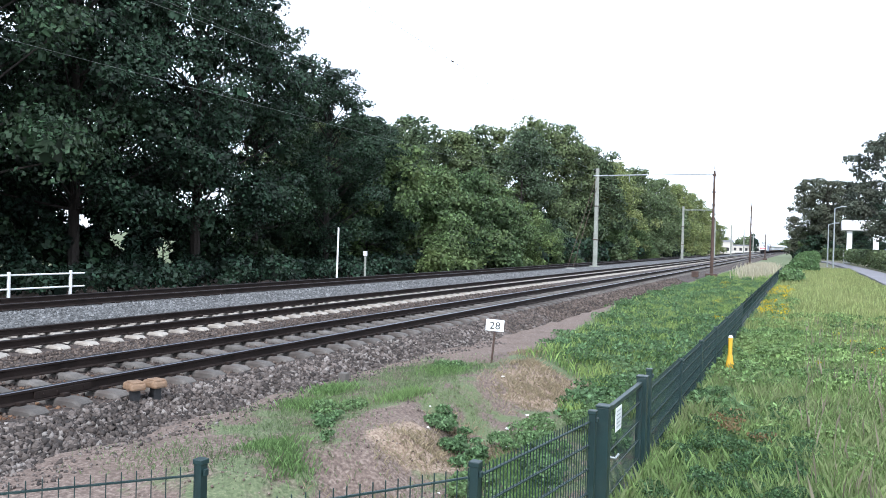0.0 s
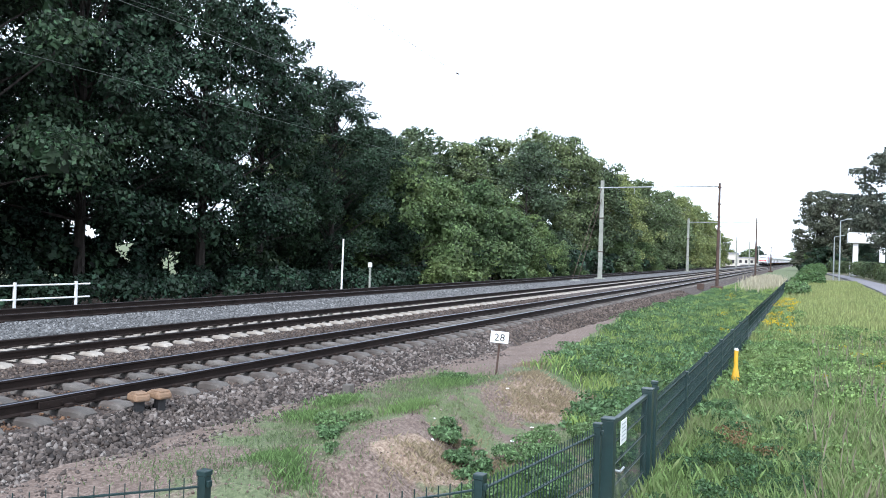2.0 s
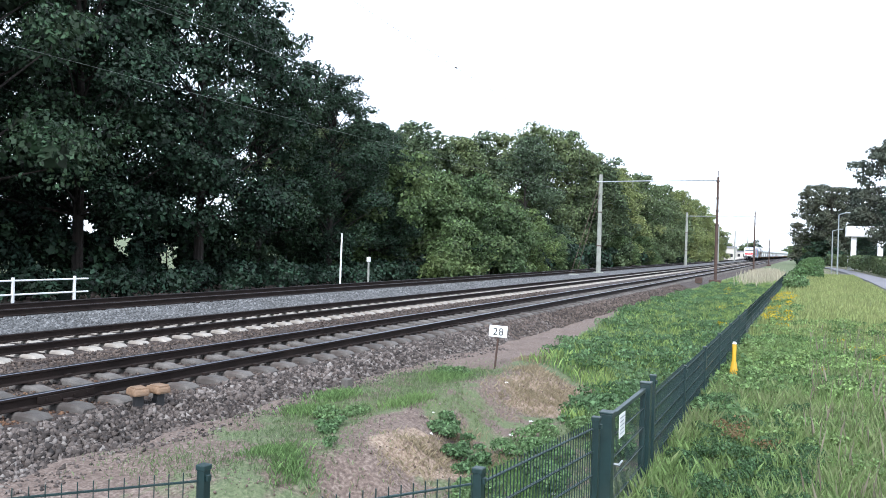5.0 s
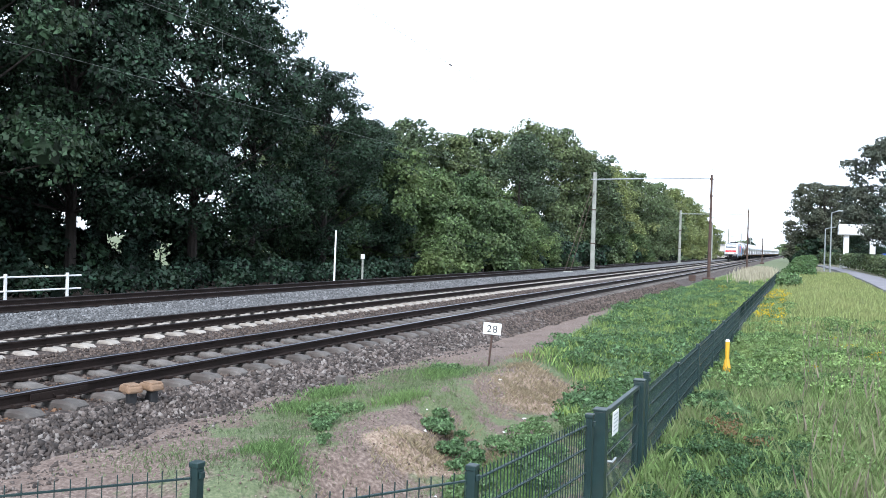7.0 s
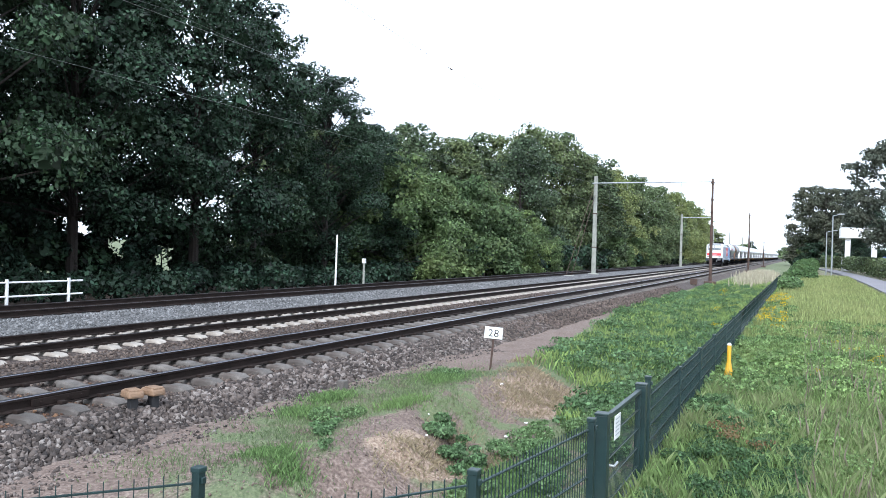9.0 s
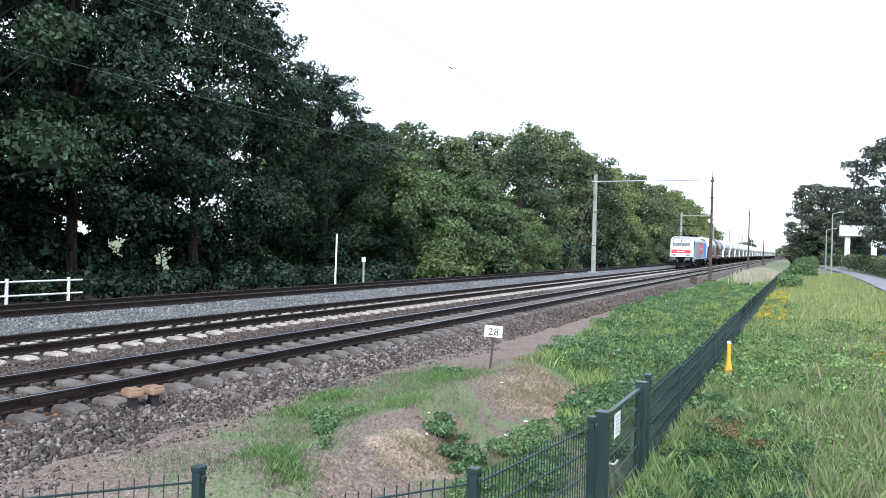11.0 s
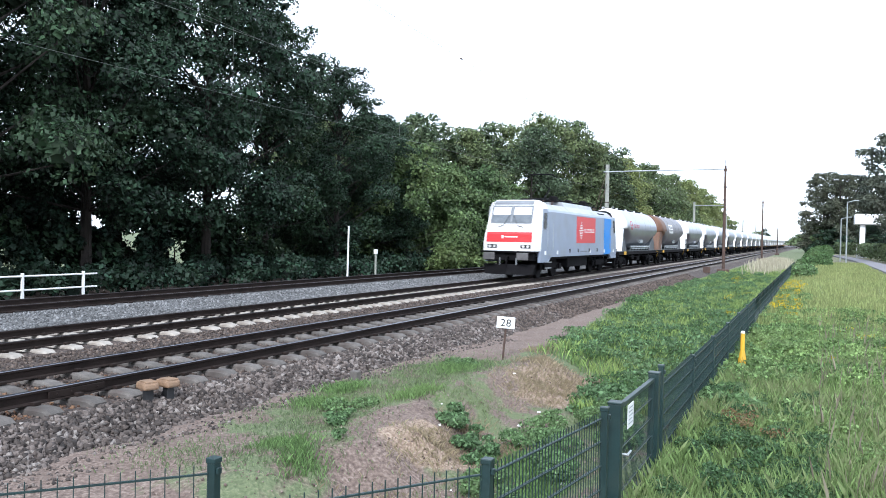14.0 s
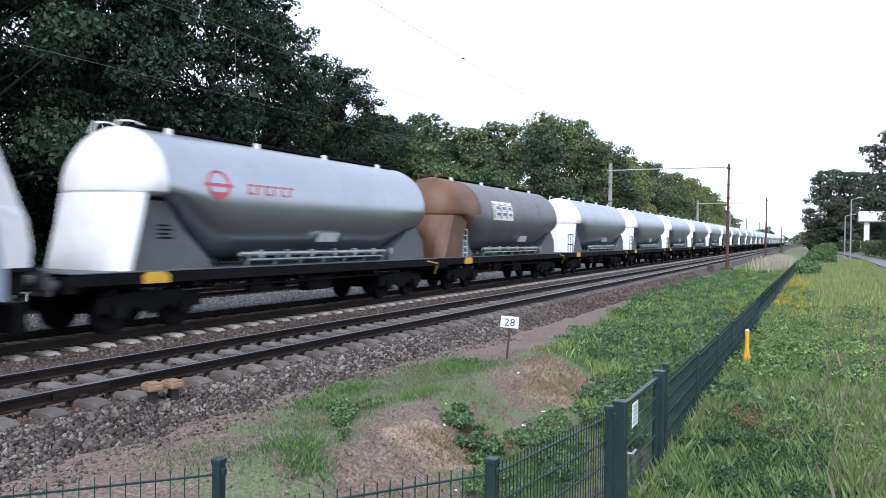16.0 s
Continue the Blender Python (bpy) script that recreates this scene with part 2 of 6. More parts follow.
def box(bm, x0, x1, y0, y1, z0, z1, bevel=0.0, mat=0, taper=1.0):
    r = bmesh.ops.create_cube(bm, size=1)
    vs = r["verts"]
    for v in vs:
        k = taper if v.co.z > 0 else 1.0
        v.co = ((x0 + x1) / 2 + v.co.x * (x1 - x0) * k, (y0 + y1) / 2 + v.co.y * (y1 - y0) * k, (z0 + z1) / 2 + v.co.z * (z1 - z0))
    fs = {f for v in vs for f in v.link_faces}
    for f in fs:
        f.material_index = mat
    if bevel:
        es = list({e for v in vs for e in v.link_edges})
        bmesh.ops.bevel(bm, geom=es, offset=bevel, segments=2, affect="EDGES", profile=0.5)
    return bm


def tube(bm, a, b, r0, r1=None, seg=8, cap=True):
    """A round bar from a to b."""
    a, b = Vector(a), Vector(b)
    d = b - a
    m = Matrix.Translation((a + b) / 2) @ d.to_track_quat("Z", "Y").to_matrix().to_4x4()
    bmesh.ops.create_cone(bm, cap_ends=cap, segments=seg, radius1=r0, radius2=r0 if r1 is None else r1, depth=d.length, matrix=m)
    return bm


def prism(bm, outline, axis, lo, hi, mat=0):
    """A closed outline pushed along an axis: 'x' (outline in y, z), 'y' (x, z) or 'z' (x, y)."""
    def at(p, s):
        return {"x": (s, p[0], p[1]), "y": (p[0], s, p[1]), "z": (p[0], p[1], s)}[axis]
    a = [bm.verts.new(at(p, lo)) for p in outline]
    b = [bm.verts.new(at(p, hi)) for p in outline]
    fs = [bm.faces.new(a), bm.faces.new(b[::-1])]
    n = len(a)
    fs += [bm.faces.new((a[i], b[i], b[(i + 1) % n], a[(i + 1) % n])) for i in range(n)]
    for f in fs:
        f.material_index = mat
    bmesh.ops.recalc_face_normals(bm, faces=fs)
    return bm


def loft(bm, rings, close=True, caps=True, mat=0):
    rows = [[bm.verts.new(p) for p in ring] for ring in rings]
    n = len(rows[0])
    fs = []
    for r0, r1 in zip(rows, rows[1:]):
        for i in range(n if close else n - 1):
            fs.append(bm.faces.new((r0[i], r0[(i + 1) % n], r1[(i + 1) % n], r1[i])))
    if caps:
        fs += [bm.faces.new(rows[0][::-1]), bm.faces.new(rows[-1])]
    for f in fs:
        f.material_index = mat
    bmesh.ops.recalc_face_normals(bm, faces=fs)
    return bm


def thing(name, label, category, group="", kind="", at=None):
    ob = new(name)
    if at is not None:
        ob.matrix_basis = at
    return tagged(ob, label, category, group, kind)


# ---- the line of the railway ----
def bend(y):
    """How far the line swings to the west at y."""
    return -3.4 * (1 - math.exp(-(y / 220.0) ** 2))


NEAR_X, MID_X, FAR_X = -9.40, -13.87, -18.80     # centre lines of the three tracks
NEAR_Z, MID_Z, FAR_Z = 0.0, -0.06, 0.08
FENCE_X = -1.60
GROUND = -0.50


def bump_at(x, y, cx, cy, rx, ry, h):
    return h * math.exp(-((x - cx) / rx) ** 2 - ((y - cy) / ry) ** 2)


def smooth(a, b, v):
    k = max(0.0, min(1.0, (v - a) / (b - a)))
    return k * k * (3 - 2 * k)


def lip(y):
    """The crumbling edge of the bank, with two headlands that jut out towards the fence."""
    return -5.0 + 0.40 * math.exp(-((y - 13.2) / 1.5) ** 2) + 0.50 * math.exp(-((y - 8.0) / 1.3) ** 2) + 0.12 * noise.noise((0.5, y * 1.7, 4))


def ground_z(x, y):
    z = GROUND
    u = x - bend(y)
    if -8.2 < u < -1.0:
        if y < 19:
            w = smooth(4.8, 6.5, y) * (1 - smooth(14.5, 18.0, y)) * smooth(-7.6, -6.6, u)
            s = smooth(0.0, 0.95, x - lip(y))
            z += w * (0.12 + 0.10 * math.exp(-((x - lip(y) + 0.1) / 0.6) ** 2) - 0.30 * s * (1 - smooth(-2.6, -1.7, x)) - 0.12 * smooth(-2.6, -1.7, x))
            edge = w * math.exp(-((x - lip(y) - 0.4) / 0.6) ** 2)
            z += edge * (0.10 * noise.noise((x * 2.3, y * 2.3, 6)) + 0.05 * noise.noise((x * 6, y * 6, 8)))
        if y < 40:
            z += 0.05 * noise.noise((x * 1.1, y * 1.1, 0)) + 0.02 * noise.noise((x * 4, y * 4, 3))
    elif u >= -1.0:
        z += 0.12 * noise.noise((x * 0.12, y * 0.08, 5)) + 0.03 * noise.noise((x * 0.9, y * 0.9, 1))
        z += bump_at(x, y, 0.4, 20, 2.0, 30, 0.06)
    else:
        z -= 0.08
    return z


# ---- ground ----
def steps(lo, hi, fine0, fine1, d, grow=1.18):
    a = list(np.arange(fine0, fine1, d))
    s, v = d, fine1
    while v < hi:
        a.append(v)
        s *= grow
        v += s
    a.append(hi)
    s, v = d, fine0 - d
    while v > lo:
        a.insert(0, v)
        s *= grow
        v -= s
    a.insert(0, lo)
    return a


def verge_edge(y):
    """Where the weeds of the verge end and the bare strip beside the ballast begins."""
    return -5.35 - min(1.9, max(0.0, (y - 15) * 0.105))


def build_ground():
    xs, ys = steps(-1500, 1500, -8.0, 5.0, 0.16), steps(-300, 2500, 2.5, 22, 0.18, 1.08)
    verts = [(x, y, ground_z(x, y) if abs(x) < 60 and y < 400 else GROUND) for y in ys for x in xs]
    nx = len(xs)
    faces = [(j * nx + i, j * nx + i + 1, (j + 1) * nx + i + 1, (j + 1) * nx + i) for j in range(len(ys) - 1) for i in range(nx - 1)]
    ob = from_arrays("ground", verts, faces, M_GROUND)
    col = ob.data.color_attributes.new("cover", "FLOAT_COLOR", "POINT")
    vals = []
    for x, y, z in verts:
        u = x - bend(y)
        bare = 0.0
        if -9 < u < -1.4:
            # a trodden strip beside the ballast, a worn turf island, and the raw face of the bank
            far = max(0.0, min(1.0, (verge_edge(y) - u) / 0.5 + 0.6))
            near = 0.40 + 0.40 * smooth(-6.5, -7.1, u) + 0.35 * smooth(8.0, 6.0, y) * smooth(-5.0, -6.2, u)
            bare = near + (far - near) * smooth(13.6, 15.2, y)
            bare = max(bare, bump_at(x, y, -4.3, 12.9, 1.1, 1.7, 1.0), bump_at(x, y, -4.4, 8.5, 0.9, 1.2, 1.0), bump_at(x, y, -4.0, 7.0, 0.9, 0.9, 0.8), bump_at(x, y, -3.4, 5.8, 1.2, 0.9, 0.5))
        # x and y tests: unseen ground, made bare to cut green tank reflections
        if x > 9 or y < 2.4 or -46 < u < -23.2:
            bare = 0.7
        straw = max(bump_at(x, y, -4.05, 12.9, 0.8, 1.4, 0.9), bump_at(x, y, -4.1, 8.3, 0.6, 0.9, 0.8), 0.4 if u > 0 and y > 60 else 0.0)
        vals += [bare, straw, 0, 1]
    col.data.foreach_set("color", vals)
    ob.data.shade_smooth()
    tagged(ob, "weedy grass and trodden sandy earth beside the railway", "ground", kind="structure")


build_ground()


def strip(name, mat, sections, ys, label, category, rough=0.0):
    """A bed that follows the line; sections are (offset, height) across it."""
    verts, faces, n = [], [], len(sections)
    for y in ys:
        for o, z in sections:
            k = rough * noise.noise((o * 3, y * 3, 2)) + rough * 0.6 * noise.noise((o * 9, y * 9, 7)) if y < 45 else 0
            verts.append((o + bend(y), y, z + k))
    for j in range(len(ys) - 1):
        for i in range(n - 1):
            faces.append((j * n + i, j * n + i + 1, (j + 1) * n + i + 1, (j + 1) * n + i))
    ob = from_arrays(name, verts, faces, mat)
    ob.data.shade_smooth()
    return tagged(ob, label, category, kind="structure")


def spread(pts, d):
    """Fills in a cross-section so that no step is wider than d."""
    out = [pts[0]]
    for (a, za), (b, zb) in zip(pts, pts[1:]):
        k = max(1, math.ceil(abs(b - a) / d))
        out += [(a + (b - a) * i / k, za + (zb - za) * i / k) for i in range(1, k + 1)]
    return out


YS = list(np.arange(-8, 24, 0.14)) + list(np.arange(24, 60, 0.6)) + list(np.arange(60, 720, 6.0))
SHOULDER = [(-7.05, -0.53), (-7.35, -0.44), (-7.75, -0.30), (-8.05, -0.255), (-10.7, -0.25), (-11.2, -0.27), (-11.65, -0.29), (-12.1, -0.285), (-12.5, -0.29), (-15.1, -0.29), (-15.45, -0.25)]
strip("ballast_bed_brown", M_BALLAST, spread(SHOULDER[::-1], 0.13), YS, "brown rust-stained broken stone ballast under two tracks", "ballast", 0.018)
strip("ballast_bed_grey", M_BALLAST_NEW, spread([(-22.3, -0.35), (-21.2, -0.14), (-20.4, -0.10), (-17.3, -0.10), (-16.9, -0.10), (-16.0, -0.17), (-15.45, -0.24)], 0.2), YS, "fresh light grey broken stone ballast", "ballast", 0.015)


def stones(name, mat, count, area, height, size, label, seed):
    """Loose broken stones: squashed, rough octahedra, tumbled each its own way."""
    rng = np.random.default_rng(seed)
    x0, x1, y0, y1 = area
    base = np.array([(1, 0, 0), (-1, 0, 0), (0, 1, 0), (0, -1, 0), (0, 0, 1), (0, 0, -1)], float)
    tri = np.array([(0, 2, 4), (2, 1, 4), (1, 3, 4), (3, 0, 4), (2, 0, 5), (1, 2, 5), (3, 1, 5), (0, 3, 5)])
    # nearer stones are sown more densely
    y = y0 + (y1 - y0) * rng.random(count) ** 1.5
    u = x0 + (x1 - x0) * rng.random(count)
    s = size * (0.55 + 0.9 * rng.random(count) ** 2)
    v = base[None] * (0.6 + 0.7 * rng.random((count, 6, 1))) + 0.28 * (rng.random((count, 6, 3)) - 0.5)
    v *= np.stack([np.ones(count), 0.8 + 0.4 * rng.random(count), 0.55 + 0.35 * rng.random(count)], 1)[:, None]
    q = rng.normal(size=(count, 4))
    q /= np.linalg.norm(q, axis=1)[:, None]
    w, a, b, c = q.T
    rot = np.stack([np.stack([1 - 2 * (b * b + c * c), 2 * (a * b - c * w), 2 * (a * c + b * w)], 1),
                    np.stack([2 * (a * b + c * w), 1 - 2 * (a * a + c * c), 2 * (b * c - a * w)], 1),
                    np.stack([2 * (a * c - b * w), 2 * (b * c + a * w), 1 - 2 * (a * a + b * b)], 1)], 1)
    v = np.einsum("nij,nkj->nki", rot, v) * s[:, None, None]
    cx = u + np.array([bend(t) for t in y])
    cz = np.array([height(uu, yy) for uu, yy in zip(u, y)]) + s * 0.15
    v += np.stack([cx, y, cz], 1)[:, None]
    f = tri[None] + (np.arange(count) * 6)[:, None, None]
    ob = from_arrays(name, v.reshape(-1, 3), f.reshape(-1, 3), mat)
    return tagged(ob, label, "stones", kind="stuff")


def bed_height(u, y):
    for (a, za), (b, zb) in zip(SHOULDER, SHOULDER[1:]):
        if b <= u <= a:
            return za + (zb - za) * (a - u) / (a - b)
    return ground_z(u + bend(y), y)


stones("ballast_stones", M_STONE, 15000, (-8.1, -7.1, 2.5, 24), bed_height, 0.046, "loose brown and grey ballast stones on the shoulder", 1)
stones("ballast_stones", M_STONE_RUST, 9000, (-8.1, -7.1, 20, 55), bed_height, 0.055, "rust-brown ballast stones further along the shoulder", 7)
stones("ballast_stones", M_STONE, 1500, (-7.1, -6.5, 3, 18), bed_height, 0.026, "stray ballast stones on the trodden earth", 2)
stones("ballast_stones", M_STONE_RUST, 11000, (-10.9, -8.1, 4, 34), bed_height, 0.032, "brown ballast stones between the sleepers of the track", 3)
stones("ballast_stones", M_STONE_RUST, 9000, (-12.6, -10.9, 4, 40), bed_height, 0.038, "brown ballast stones between two tracks", 4)
stones("fresh_ballast_stones", M_STONE_NEW, 11000, (-17.6, -15.4, 6, 50), lambda u, y: -0.24 + 0.14 * min(1, max(0, (-15.45 - u) / 1.4)), 0.042, "fresh light grey ballast stones", 5)


stones("soil_clods", M_CLOD, 4200, (-5.6, -2.3, 4.6, 14.5), lambda u, y: ground_z(u + bend(y), y), 0.014, "crumbs of dry brown soil on the bank", 6)
M_RUST_SOIL = island_material("rust-stained grit", [(0, (0.07, 0.035, 0.02)), (0.5, (0.16, 0.085, 0.045)), (1, (0.27, 0.16, 0.09))])
stones("rusty_grit", M_RUST_SOIL, 900, (-9.9, -8.35, 5.6, 8.6), bed_height, 0.030, "rust-stained grit round the rail joint", 8)


# ---- tracks ----
def rail_ring(cx, cz, y):
    h = 0.16
    half = [(0.070, -h), (0.070, -h + 0.012), (0.012, -h + 0.03), (0.010, -0.045), (0.036, -0.036), (0.036, -0.008), (0.028, 0.0)]
    pts = half + [(-a, b) for a, b in half[::-1]]
    return [(cx + bend(y) + a, y, cz + b) for a, b in pts]


RAIL_YS = list(np.arange(-12, 60, 3.0)) + list(np.arange(60, 720, 15.0))


def sleeper_mesh(name, mat):
    """A pre-stressed concrete sleeper: high ends under the rails, a low waist, sloped flanks."""
    bm = bmesh.new()
    rings = []
    for x, top, w in ((-1.26, 0.0, 0.115), (-1.16, 0.045, 0.13), (-0.98, 0.052, 0.13), (-0.5, 0.035, 0.12), (-0.2, 0.0, 0.10), (0.2, 0.0, 0.10), (0.5, 0.035, 0.12), (0.98, 0.052, 0.13), (1.16, 0.045, 0.13), (1.26, 0.0, 0.115)):
        rings.append([(x, -w - 0.02, -0.14), (x, -w, top - 0.03), (x, -w * 0.75, top), (x, w * 0.75, top), (x, w, top - 0.03), (x, w + 0.02, -0.14)])
    loft(bm, rings)
    me = bpy.data.meshes.new(name)
    bm.to_mesh(me)
    bm.free()
    me.materials.append(mat)
    return me


def clip_mesh():
    bm = bmesh.new()
    for sx in (-1, 1):
        for s in (-1, 1):
            cx = sx * 0.7535 + s * 0.105
            box(bm, cx - 0.04, cx + 0.04, -0.05, 0.05, 0.0, 0.045, 0.008)
    me = bpy.data.meshes.new("rail_clips")
    bm.to_mesh(me)
    bm.free()
    me.materials.append(M_RAIL)
    return me


def build_track(name, cx, cz, mat_sleeper, mat_head, label, pitch, first, near, sink=0.0):
    tr = thing(name, label, "railway track", kind="structure")
    for s in (-0.7535, 0.7535):
        bm = bmesh.new()
        loft(bm, [rail_ring(cx + s, cz, y) for y in RAIL_YS])
        for f in bm.faces:
            if f.normal.z > 0.6 and f.calc_center_median().z > cz - 0.02:
                f.material_index = 1
        part("rail", bm, None, tr, mats=[M_RAIL, mat_head])
    me, clips = sleeper_mesh("sleeper", mat_sleeper), clip_mesh()
    rng = random.Random(cx)
    y, k, far_v, far_f = first, 0, [], []
    while y < 300:
        if k < near:
            ob = new("sleeper", me)
            ob.parent = tr
            ob.matrix_basis = pose(cx + bend(y) + rng.uniform(-0.02, 0.02), y, cz - 0.215 - sink + rng.uniform(-0.008, 0.008), 0, rng.uniform(-0.4, 0.4), rng.uniform(-0.6, 0.6))
            if y < 22:
                c = new("rail_clips", clips)
                c.parent = ob
                c.matrix_basis = pose(0, 0, 0.05)
        else:
            b = len(far_v)
            for dx in (-1.26, 1.26):
                for dy in (-0.13, 0.13):
                    far_v += [(cx + bend(y) + dx, y + dy, cz - 0.35), (cx + bend(y) + dx, y + dy, cz - 0.18)]
            far_f += [tuple(b + i for i in q) for q in ((1, 3, 7, 5), (0, 1, 5, 4), (2, 6, 7, 3), (4, 5, 7, 6), (0, 2, 3, 1))]
        y, k = y + pitch, k + 1
    tagged(from_arrays("far_sleepers", far_v, far_f, mat_sleeper, tr), kind="stuff")
    return tr


near_track = build_track("track_1", NEAR_X, NEAR_Z, M_SLEEPER, M_RAIL_TOP, "railway track with worn rails on old grey concrete sleepers", 0.62, -6.0, 190)
build_track("track_2", MID_X, MID_Z, M_SLEEPER_PALE, M_RAIL_DULL, "railway track with brown rails on pale concrete sleepers", 0.63, -4.08, 150, 0.0)
build_track("track_3", FAR_X, FAR_Z, M_SLEEPER, M_RAIL_DULL, "rusty siding track with sleepers sunk in grey ballast", 0.62, -4.0, 60, 0.03)


def fishplate(y):
    """An insulated rail joint: plates bolted to the web of the near rail."""
    bm = bmesh.new()
    x = NEAR_X + 0.7535
    for s in (-1, 1):
        box(bm, x + s * 0.034 - 0.014, x + s * 0.034 + 0.014, y - 0.42, y + 0.42, -0.135, -0.045, 0.004)
        for k in range(4):
            tube(bm, (x + s * 0.045, y - 0.3 + 0.2 * k, -0.09), (x + s * 0.065, y - 0.3 + 0.2 * k, -0.09), 0.016, seg=6)
    part("fishplate", bm, M_RAIL, near_track, "insulated rail joint plates")


fishplate(7.05)


# ---- masts and wires ----
def concrete_mast(y, x, h, stays=False):
    m = thing("catenary_mast", "tall grey concrete catenary mast between the tracks" + (" with two guy wires" if stays else ""), "catenary mast", "catenary masts", at=pose(x + bend(y), y, -0.15))
    bm = bmesh.new()
    loft(bm, [[(sx * w, sy * w * 0.8, z) for sx, sy in ((-1, -0.6), (-0.6, -1), (0.6, -1), (1, -0.6), (1, 0.6), (0.6, 1), (-0.6, 1), (-1, 0.6))] for z, w in ((-0.3, 0.2), (h, 0.15))])
    part("pole", bm, M_CONC_POLE, m)
    bm = bmesh.new()
    box(bm, -0.42, 0.42, -0.35, 0.35, -0.3, 0.14, 0.03)
    part("footing", bm, M_CONC_POLE, m)
    for z in (h * 0.28, h * 0.62):
        bm = bmesh.new()
        box(bm, -0.22, 0.22, -0.18, 0.18, z - 0.04, z + 0.04, 0.01)
        part("band", bm, M_RUST_STEEL, m)
    if stays:
        for k in (0, 1):
            bm = bmesh.new()
            tube(bm, (0, -0.12, h * (0.93 - 0.12 * k)), (-0.5 + 0.35 * k, -7.3 + 0.4 * k, -0.05), 0.020, seg=6)
            part("guy_wire", bm, M_RUST_STEEL, m)
        bm = bmesh.new()
        box(bm, -0.55, 0.1, -7.6, -6.7, -0.35, 0.1, 0.05)
        part("anchor_block", bm, M_CONC_POLE, m)
    return m


def steel_mast(y, x, h):
    m = thing("catenary_mast", "slender rusty brown steel catenary mast beside the track", "catenary mast", "catenary masts", at=pose(x + bend(y), y, -0.4))
    bm = bmesh.new()
    tube(bm, (0, 0, 0), (0, 0, h * 0.55), 0.135, 0.12, 10)
    part("lower_tube", bm, M_RUST_STEEL, m)
    bm = bmesh.new()
    tube(bm, (0, 0, h * 0.55), (0, 0, h), 0.10, 0.08, 10)
    tube(bm, (0, 0, h), (0, 0, h + 0.5), 0.03, 0.03, 6)
    part("upper_tube", bm, M_RUST_STEEL, m)
    for z in (h * 0.55, h * 0.68, h * 0.8, h * 0.96):
        bm = bmesh.new()
        tube(bm, (0, 0, z - 0.06), (0, 0, z + 0.06), 0.15, seg=10)
        part("collar", bm, M_RUST_STEEL, m)
    bm = bmesh.new()
    box(bm, -0.45, 0.45, -0.4, 0.4, -0.4, 0.22, 0.04)
    part("footing", bm, M_RUST_STEEL, m)
    return m


def crossbeam(y, x0, x1, z):
    m = thing("crossbeam", "thin galvanised steel beam spanning two tracks", "beam", "catenary beams")
    bm = bmesh.new()
    tube(bm, (x0 + bend(y), y, z - 0.05), (x1 + bend(y), y, z), 0.05, seg=8)
    part("beam", bm, M_GALV, m)
    for cx in (NEAR_X, MID_X):
        bm = bmesh.new()
        tube(bm, (cx + bend(y), y, z), (cx + bend(y), y, 7.4), 0.02, seg=6)
        part("wire_hanger", bm, M_GALV, m)
    return m


for i, y in enumerate((69.8, 128, 181, 228, 282, 336)):
    concrete_mast(y, -17.1, 8.9 if i == 0 else 8.4, i == 0)
for y, h in ((66.5, 8.5), (121, 8.5), (181, 5.4)):
    steel_mast(y, -6.75, h)
crossbeam(68, -17.0, -6.8, 8.0)
crossbeam(127.5, -17.0, -6.8, 7.7)
for cx in (NEAR_X, MID_X):
    line = thing("overhead_line", "thin overhead contact line above the track", "overhead wire", "overhead lines")
    ys = list(np.arange(-25, 400, 3.0))

    def sag(y):
        return 7.42 - 0.75 * (1 - ((y - 68) % 54 / 27.0 - 1) ** 2)
    for name, level in (("contact_wire", lambda y: 5.55), ("carrying_wire", sag)):
        bm = bmesh.new()
        loft(bm, [[(cx + bend(y) + 0.005 * math.cos(a), y, level(y) + 0.005 * math.sin(a)) for a in (0, 2.1, 4.2)] for y in ys])
        part(name, bm, M_WIRE, line)
    for k in range(30):
        y = -20 + 9.0 * k
        bm = bmesh.new()
        tube(bm, (cx + bend(y), y, 5.55), (cx + bend(y), y, sag(y)), 0.003, seg=4)
        part("dropper", bm, M_WIRE, line)
    for y in (20.5, 75.0):
        bm = bmesh.new()
        tube(bm, (cx + bend(y), y - 0.07, sag(y)), (cx + bend(y), y + 0.07, sag(y)), 0.02, seg=8)
        part("insulator", bm, M_RUST_STEEL, line)


# ---- fences ----
def fence_post(fence, x, y, h, w=0.06):
    bm = bmesh.new()
    box(bm, x - w / 2, x + w / 2, y - w / 2, y + w / 2, GROUND - 0.2, GROUND + h - 0.02, 0.004)
    p = part("post", bm, M_GREEN_STEEL, fence)
    bm = bmesh.new()
    box(bm, x - w / 2 - 0.006, x + w / 2 + 0.006, y - w / 2 - 0.006, y + w / 2 + 0.006, GROUND + h - 0.035, GROUND + h, 0.006)
    part("cap", bm, M_GREEN_STEEL, p)
    bm = bmesh.new()
    box(bm, x + w / 2, x + w / 2 + 0.02, y - 0.018, y + 0.018, GROUND + h - 0.10, GROUND + h - 0.06, 0.004)
    part("clamp", bm, M_GREEN_STEEL, p)
    return p


